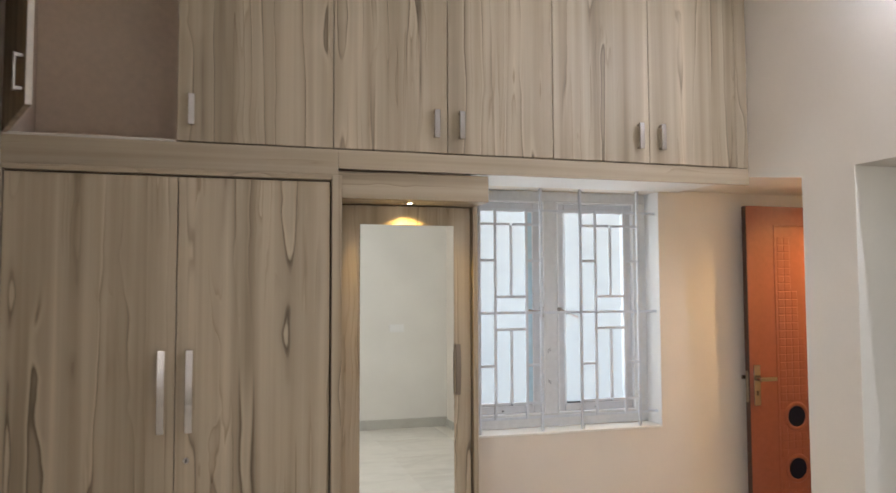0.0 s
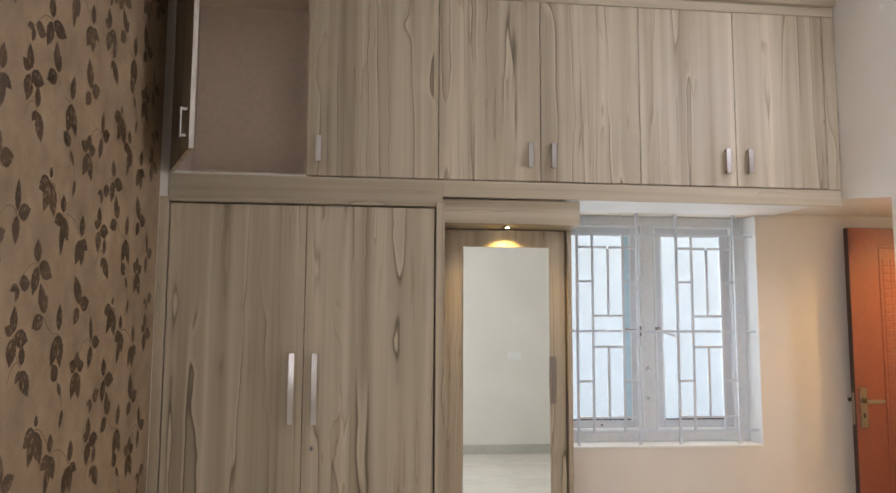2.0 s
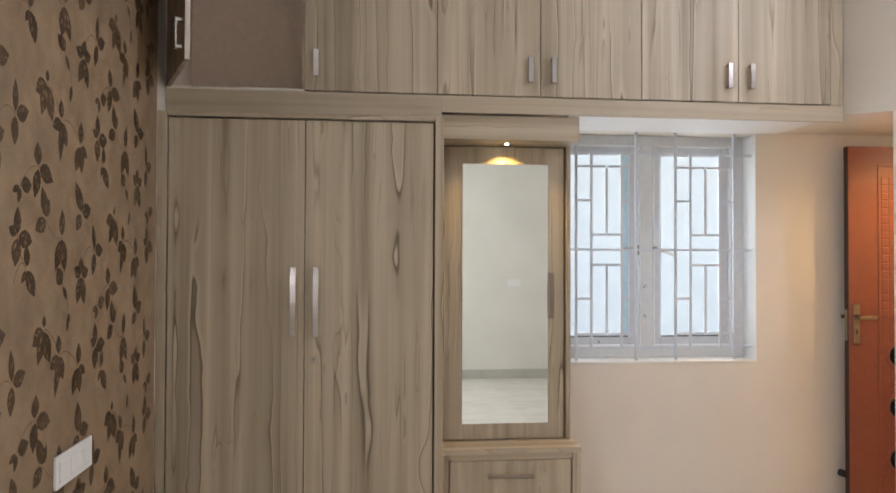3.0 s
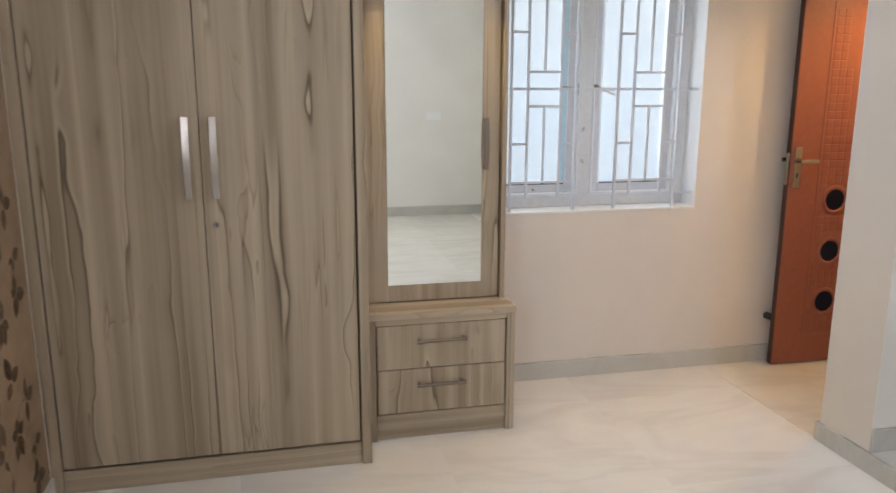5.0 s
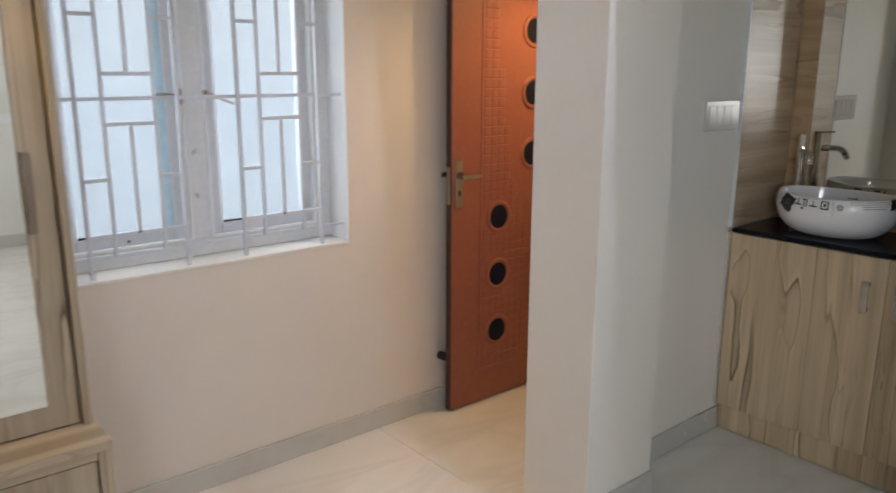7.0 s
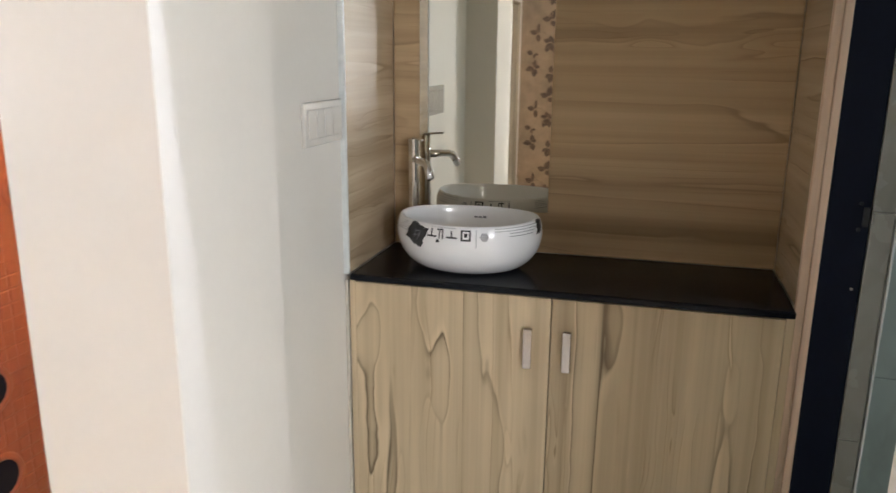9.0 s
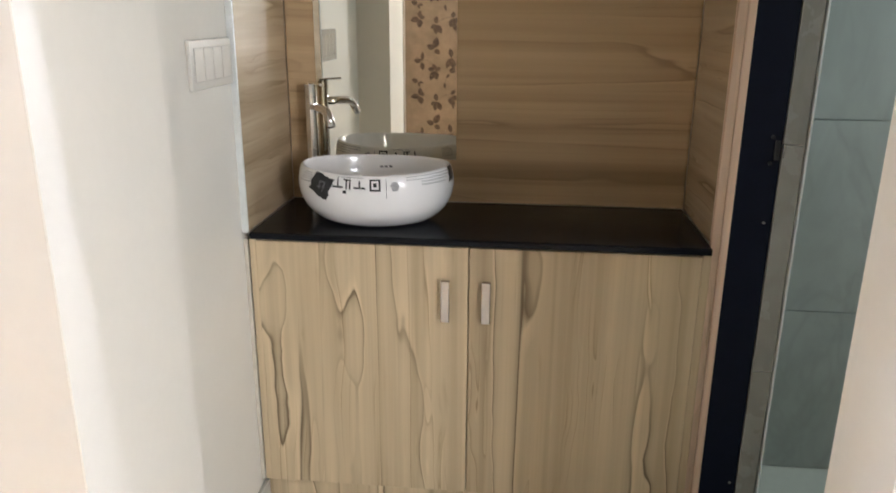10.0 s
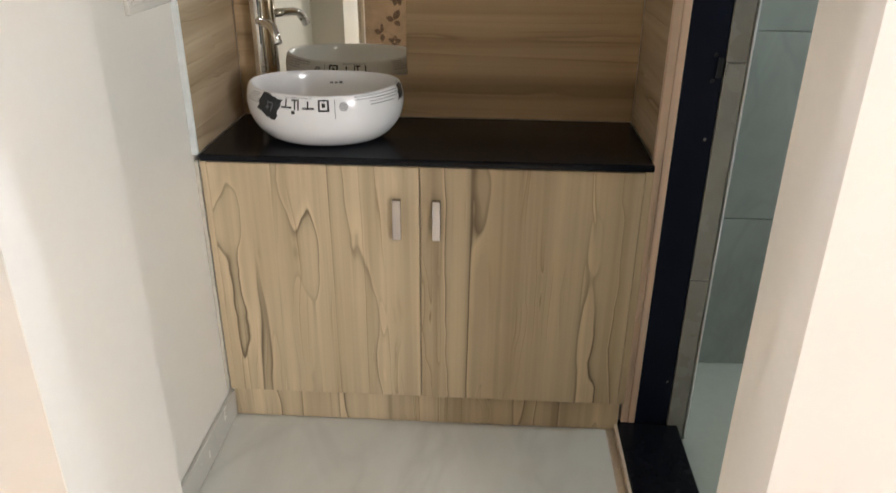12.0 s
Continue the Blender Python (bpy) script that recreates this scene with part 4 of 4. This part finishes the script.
# switch plates
def switch_plate(label, m, wide, high, keys, material=PLASTIC):
    """Modular plate in its own xz plane, facing -y."""
    sw = thing("switch_plate", label, "switch", "wall switch plates")
    part("plate", boxes((-wide / 2, wide / 2, -0.010, 0, -high / 2, high / 2), bevel=0.003, segs=2), material, sw)
    pitch = (wide - 0.03) / keys
    for k in range(keys):
        x = -wide / 2 + 0.015 + pitch * k
        part("rocker", boxes((x + 0.0015, x + pitch - 0.0015, -0.0135, -0.0102, -high / 2 + 0.018, high / 2 - 0.018), bevel=0.0015), material, sw)
    sw.matrix_world = m
    return sw


switch_plate("glossy cream modular switch plate on the alcove wall", pose(3.0225, 2.3015, 1.400, 0, 0, 0), 0.234, 0.110, 4, CREAM_PLASTIC)
switch_plate("white switch plate on the papered wall", pose(XL + 0.0013, 1.785, 0.818, 0, 0, 90), 0.270, 0.092, 3)
switch_plate("white switch plate on the facing wall", pose(1.70, YR + 0.0005, 1.14, 0, 0, 180), 0.17, 0.09, 2)

# ---- bathroom beyond the doorway ----
frame_b = thing("door_frame", "black painted bathroom door frame", "door frame", kind="structure")
jamb = part("jamb", boxes((3.184, 3.204, 0.948, 1.045, 0.112, 2.019), bevel=0.002), BLACK, frame_b)
part("jamb", boxes((2.331, 2.351, 0.948, 1.045, 0.112, 2.019), bevel=0.002), BLACK, frame_b)
bm = boxes((3.178, 3.1835, 0.951, 0.966, 1.178, 1.226), bevel=0.0015)
for z in (1.170, 1.234):
    cyl(bm, (3.1838, 0.972, z), (3.180, 0.972, z), 0.005, 10)
part("strike_plate", bm, TAPE, jamb, "small steel strike plate")
part("strike_lip", boxes((3.1745, 3.1835, 0.9435, 0.9475, 1.184, 1.220), bevel=0.0008), STEEL, jamb, "bright steel strike lip")
part("screw", cyl(bmesh.new(), (3.1842, 0.968, 1.02), (3.182, 0.968, 1.02), 0.004, 10), STEEL, jamb)
part("screw", cyl(bmesh.new(), (3.1842, 0.965, 0.27), (3.182, 0.965, 0.27), 0.004, 10), STEEL, jamb)
threshold = structure("threshold", boxes((2.331, 3.204, 0.914, 1.098, -0.003, 0.110), bevel=0.004), GRANITE, "black granite threshold of the bathroom door", "threshold")
structure("threshold_riser", boxes((2.331, 3.182, 1.0985, 1.1075, -0.003, 0.106)), CREAM_EDGE, "cream stone edge below the threshold", "threshold")
reveal = structure("door_reveal", boxes((3.188, 3.2045, 0.894, 0.946, 0.06, 2.019)), GROUT, "grey tiled side of the bathroom doorway", "wall")
for z0, z1 in ((0.06, 0.612), (0.615, 1.212), (1.215, 1.812)):
    part("tile", boxes((3.182, 3.1875, 0.8965, 0.9465, z0, z1), bevel=0.001), BATH_GREY, reveal)
part("edge_trim", boxes((3.180, 3.204, 0.886, 0.8915, 0.06, 2.019), bevel=0.001), EDGE_TRIM, reveal, "white tile edge trim")
bath_floor = structure("bath_floor", boxes((2.28, 3.63, -0.5, 0.913, -0.12, 0.058)), BATH_FLOOR, "pale green bathroom floor", "floor")
tiled = structure("bath_tiling", boxes((3.622, 3.63, -0.49, 0.885, 0.058, 2.49)), GREEN_GROUT, "green marble-look tiled bathroom wall", "wall")
for k in range(3):
    for j, (z0, z1) in enumerate(((0.060, 0.622), (0.625, 1.222), (1.225, 1.822), (1.825, 2.422))):
        y1 = 0.884 - k * 0.45
        part("tile", boxes((3.614, 3.6215, y1 - 0.447, y1, z0, z1), bevel=0.001), BATH_TILE, tiled)

# ---- wallpaper print ----
rng = random.Random(7)


layer = [0]
OUTLINE = ((0.0, 0.03), (0.08, 0.20), (0.20, 0.40), (0.25, 0.37), (0.38, 0.50), (0.43, 0.45), (0.56, 0.47), (0.61, 0.40), (0.74, 0.33), (0.79, 0.26), (0.90, 0.12), (1.0, 0.0))


def leaf_shape(dark_bm, light_bm, y, z, ang, length, wide):
    """A toothed pointed leaf with paler blades between its veins, flat on the paper."""
    layer[0] = (layer[0] + 1) % 6
    x = XL + 0.0020 + 0.00016 * layer[0]
    curl = rng.uniform(-0.22, 0.22)

    def at(depth, t, w):
        u, v = t * length, w * wide + curl * wide * t * t
        return (depth, y + 1.2 * (u * math.cos(ang) - v * math.sin(ang)), z + u * math.sin(ang) + v * math.cos(ang))

    rim = [(t, w) for t, w in OUTLINE] + [(t, -w) for t, w in reversed(OUTLINE[:-1])]
    dark_bm.faces.new([dark_bm.verts.new(at(x, t, w)) for t, w in rim])
    lit = rng.choice((1, -1))
    for side in (1, -1):
        for t0, t1, reach in ((0.14, 0.34, 0.30), (0.40, 0.58, 0.34), (0.64, 0.80, 0.20)):
            if side == lit or rng.random() < 0.35:
                blade = ((t0, 0.06), (t0 + 0.10, reach * 0.75), (t1 + 0.07, reach), (t1 + 0.02, 0.55 * reach), (t1 - 0.02, 0.06))
                light_bm.faces.new([light_bm.verts.new(at(x + 0.00008, t, side * w)) for t, w in blade])


def stem(bm, y0, z0, y1, z1, sag):
    """A thin arched stem between two points of the paper."""
    pts = [(y0 + (y1 - y0) * t, z0 + (z1 - z0) * t + sag * 4 * t * (1 - t)) for t in (0, 0.2, 0.4, 0.6, 0.8, 1.0)]
    for (a, b2), (c2, d2) in zip(pts, pts[1:]):
        n = Vector((-(d2 - b2), c2 - a)).normalized() * 0.0013
        bm.faces.new([bm.verts.new((XL + 0.0017, p + s * n.x, q + s * n.y)) for p, q, s in ((a, b2, 1), (c2, d2, 1), (c2, d2, -1), (a, b2, -1))])


# one repeat of the print, half-dropped from column to column: each sprig's place and its leaves (turn, length, width in mm)
REPEAT_Y, REPEAT_Z = 0.547, 0.655
SPRIGS = (
    ((0.010, 0.030), ((205, 58, 48), (-72, 88, 50), (-108, 84, 40), (85, 30, 20))),
    ((0.112, -0.050), ((100, 48, 32), (215, 50, 42), (-72, 66, 40), (-98, 104, 32))),
    ((0.252, -0.100), ((86, 60, 34), (-116, 76, 44), (-82, 72, 40), (-32, 46, 30))),
    ((0.398, -0.054), ((96, 62, 34), (-10, 60, 48), (152, 36, 30), (-96, 66, 44))),
    ((0.450, -0.135), ((86, 52, 30), (-66, 72, 44), (-122, 36, 20))),
    ((-0.035, -0.200), ((100, 56, 38), (-16, 70, 50), (-102, 72, 40))),
    ((-0.138, -0.258), ((12, 46, 42), (202, 32, 20), (-100, 36, 20))),
    ((0.015, -0.331), ((106, 76, 40), (214, 56, 44), (70, 48, 24))),
    ((0.122, -0.378), ((90, 70, 34), (-106, 86, 44), (-74, 86, 44))),
    ((0.266, -0.302), ((106, 86, 48), (18, 56, 48), (-126, 52, 40))),
    ((0.378, -0.414), ((92, 76, 26), (12, 54, 44), (-94, 66, 34))),
    ((0.268, -0.487), ((90, 46, 36), (160, 44, 38), (22, 44, 38), (-108, 76, 42), (-74, 80, 42))),
    ((0.130, -0.512), ((130, 50, 44), (-60, 42, 20))),
    ((0.178, -0.587), ((-96, 50, 18),)),
)
STEMS = ((0, 1, 0.02), (1, 2, 0.025), (7, 8, -0.02), (3, 4, -0.015), (5, 6, 0.02), (12, 13, 0.01))
bm, bm_light, bm_stem = bmesh.new(), bmesh.new(), bmesh.new()


def in_paper(y, z):
    return 0.72 < y < 2.56 and 0.10 < z < ZC - 0.09


for col in range(-2, 4):
    for row in range(-4, 5):
        oy, oz = 1.567 + col * REPEAT_Y, 1.846 - 0.5 * REPEAT_Z * (col % 2) + row * REPEAT_Z
        for (dy, dz), leaves in SPRIGS:
            if in_paper(oy + dy, oz + dz):
                for turn, length, wide in leaves:
                    a = radians(turn + rng.uniform(-4, 4))
                    leaf_shape(bm, bm_light, oy + dy + 0.006 * math.cos(a), oz + dz + 0.006 * math.sin(a), a, 1.08 * length / 1000, 1.05 * wide / 1000)
        for p, q, sag in STEMS:
            (ya, za), (yb, zb) = SPRIGS[p][0], SPRIGS[q][0]
            if in_paper(oy + ya, oz + za) and in_paper(oy + yb, oz + zb):
                stem(bm_stem, oy + ya, oz + za, oy + yb, oz + zb, sag)
        for k, reach in ((10, -0.10), (4, -0.07)):
            dy, dz = SPRIGS[k][0]
            if in_paper(oy + dy, oz + dz) and in_paper(oy + dy + reach, oz + dz):
                stem(bm_stem, oy + dy, oz + dz, oy + dy + reach, oz + dz - 0.035, 0.03)
tagged(part("leaf_print", bm, LEAF, wall_left, "brown printed leaf sprigs"), kind="stuff")
tagged(part("leaf_blade_print", bm_light, LEAF_PALE, wall_left, "paler brown leaf blades"), kind="stuff")
tagged(part("stem_print", bm_stem, LEAF_PALE, wall_left, "thin brown printed stems"), kind="stuff")

# ---- floor tiles ----
rng = random.Random(3)
shared = {}


def floor_tile(parent, x0, x1, y0, y1, z, material):
    w, d = round(x1 - x0, 3), round(y1 - y0, 3)
    if w < 0.03 or d < 0.03:
        return
    key = (w, d, material.name)
    if key not in shared:
        shared[key] = mesh_of("tile", boxes((0, w, 0, d, -0.0028, 0), bevel=0.0002), material)
    ob = new("tile", shared[key])
    ob.parent = parent
    ob.location = (x0, y0, z)


TILE = 0.80
for i in range(-3, 6):
    for j in range(-4, 5):
        x0, x1 = max(0.55 + i * TILE + 0.0002, XL), min(0.55 + (i + 1) * TILE - 0.0002, XR - 0.015)
        y0, y1 = max(0.62 + j * TILE + 0.0002, YR), min(0.62 + (j + 1) * TILE - 0.0002, YB - 0.015)
        floor_tile(floor, x0, x1, y0, y1, 0.0, FLOOR)
        px0, px1 = max(0.55 + i * TILE + 0.0002, XR - 0.013), min(0.55 + (i + 1) * TILE - 0.0002, 3.449)
        floor_tile(floor, px0, px1, max(y0, 2.453), y1, 0.0, FLOOR)
for i in range(3):
    floor_tile(platform, max(2.143, 1.66 + i * TILE), min(1.658 + (i + 1) * TILE, 3.182), 1.133, 2.288, ZP, FLOOR_P)
part("border_strip", boxes((2.143, 3.182, 1.109, 1.131, ZP - 0.0028, ZP), bevel=0.0006), CREAM_EDGE, platform, "cream border strip")


# ---- set each thing's origin at the middle of its base ----
def corners(ob, m):
    m = m @ ob.matrix_basis
    if ob.type == "MESH":
        for v in ob.data.vertices:
            yield m @ v.co
    for c in ob.children:
        yield from corners(c, m)


for ob in list(scene.objects):
    if ob.type == "EMPTY" and ob.parent is None and ob.children and ob.matrix_basis == Matrix.Identity(4):
        pts = [p for c in ob.children for p in corners(c, Matrix.Identity(4))]
        lo, hi = [Vector([f(p[k] for p in pts) for k in range(3)]) for f in (min, max)]
        base = Vector(((lo.x + hi.x) / 2, (lo.y + hi.y) / 2, lo.z))
        ob.location = base
        for c in ob.children:
            c.location = c.location - base
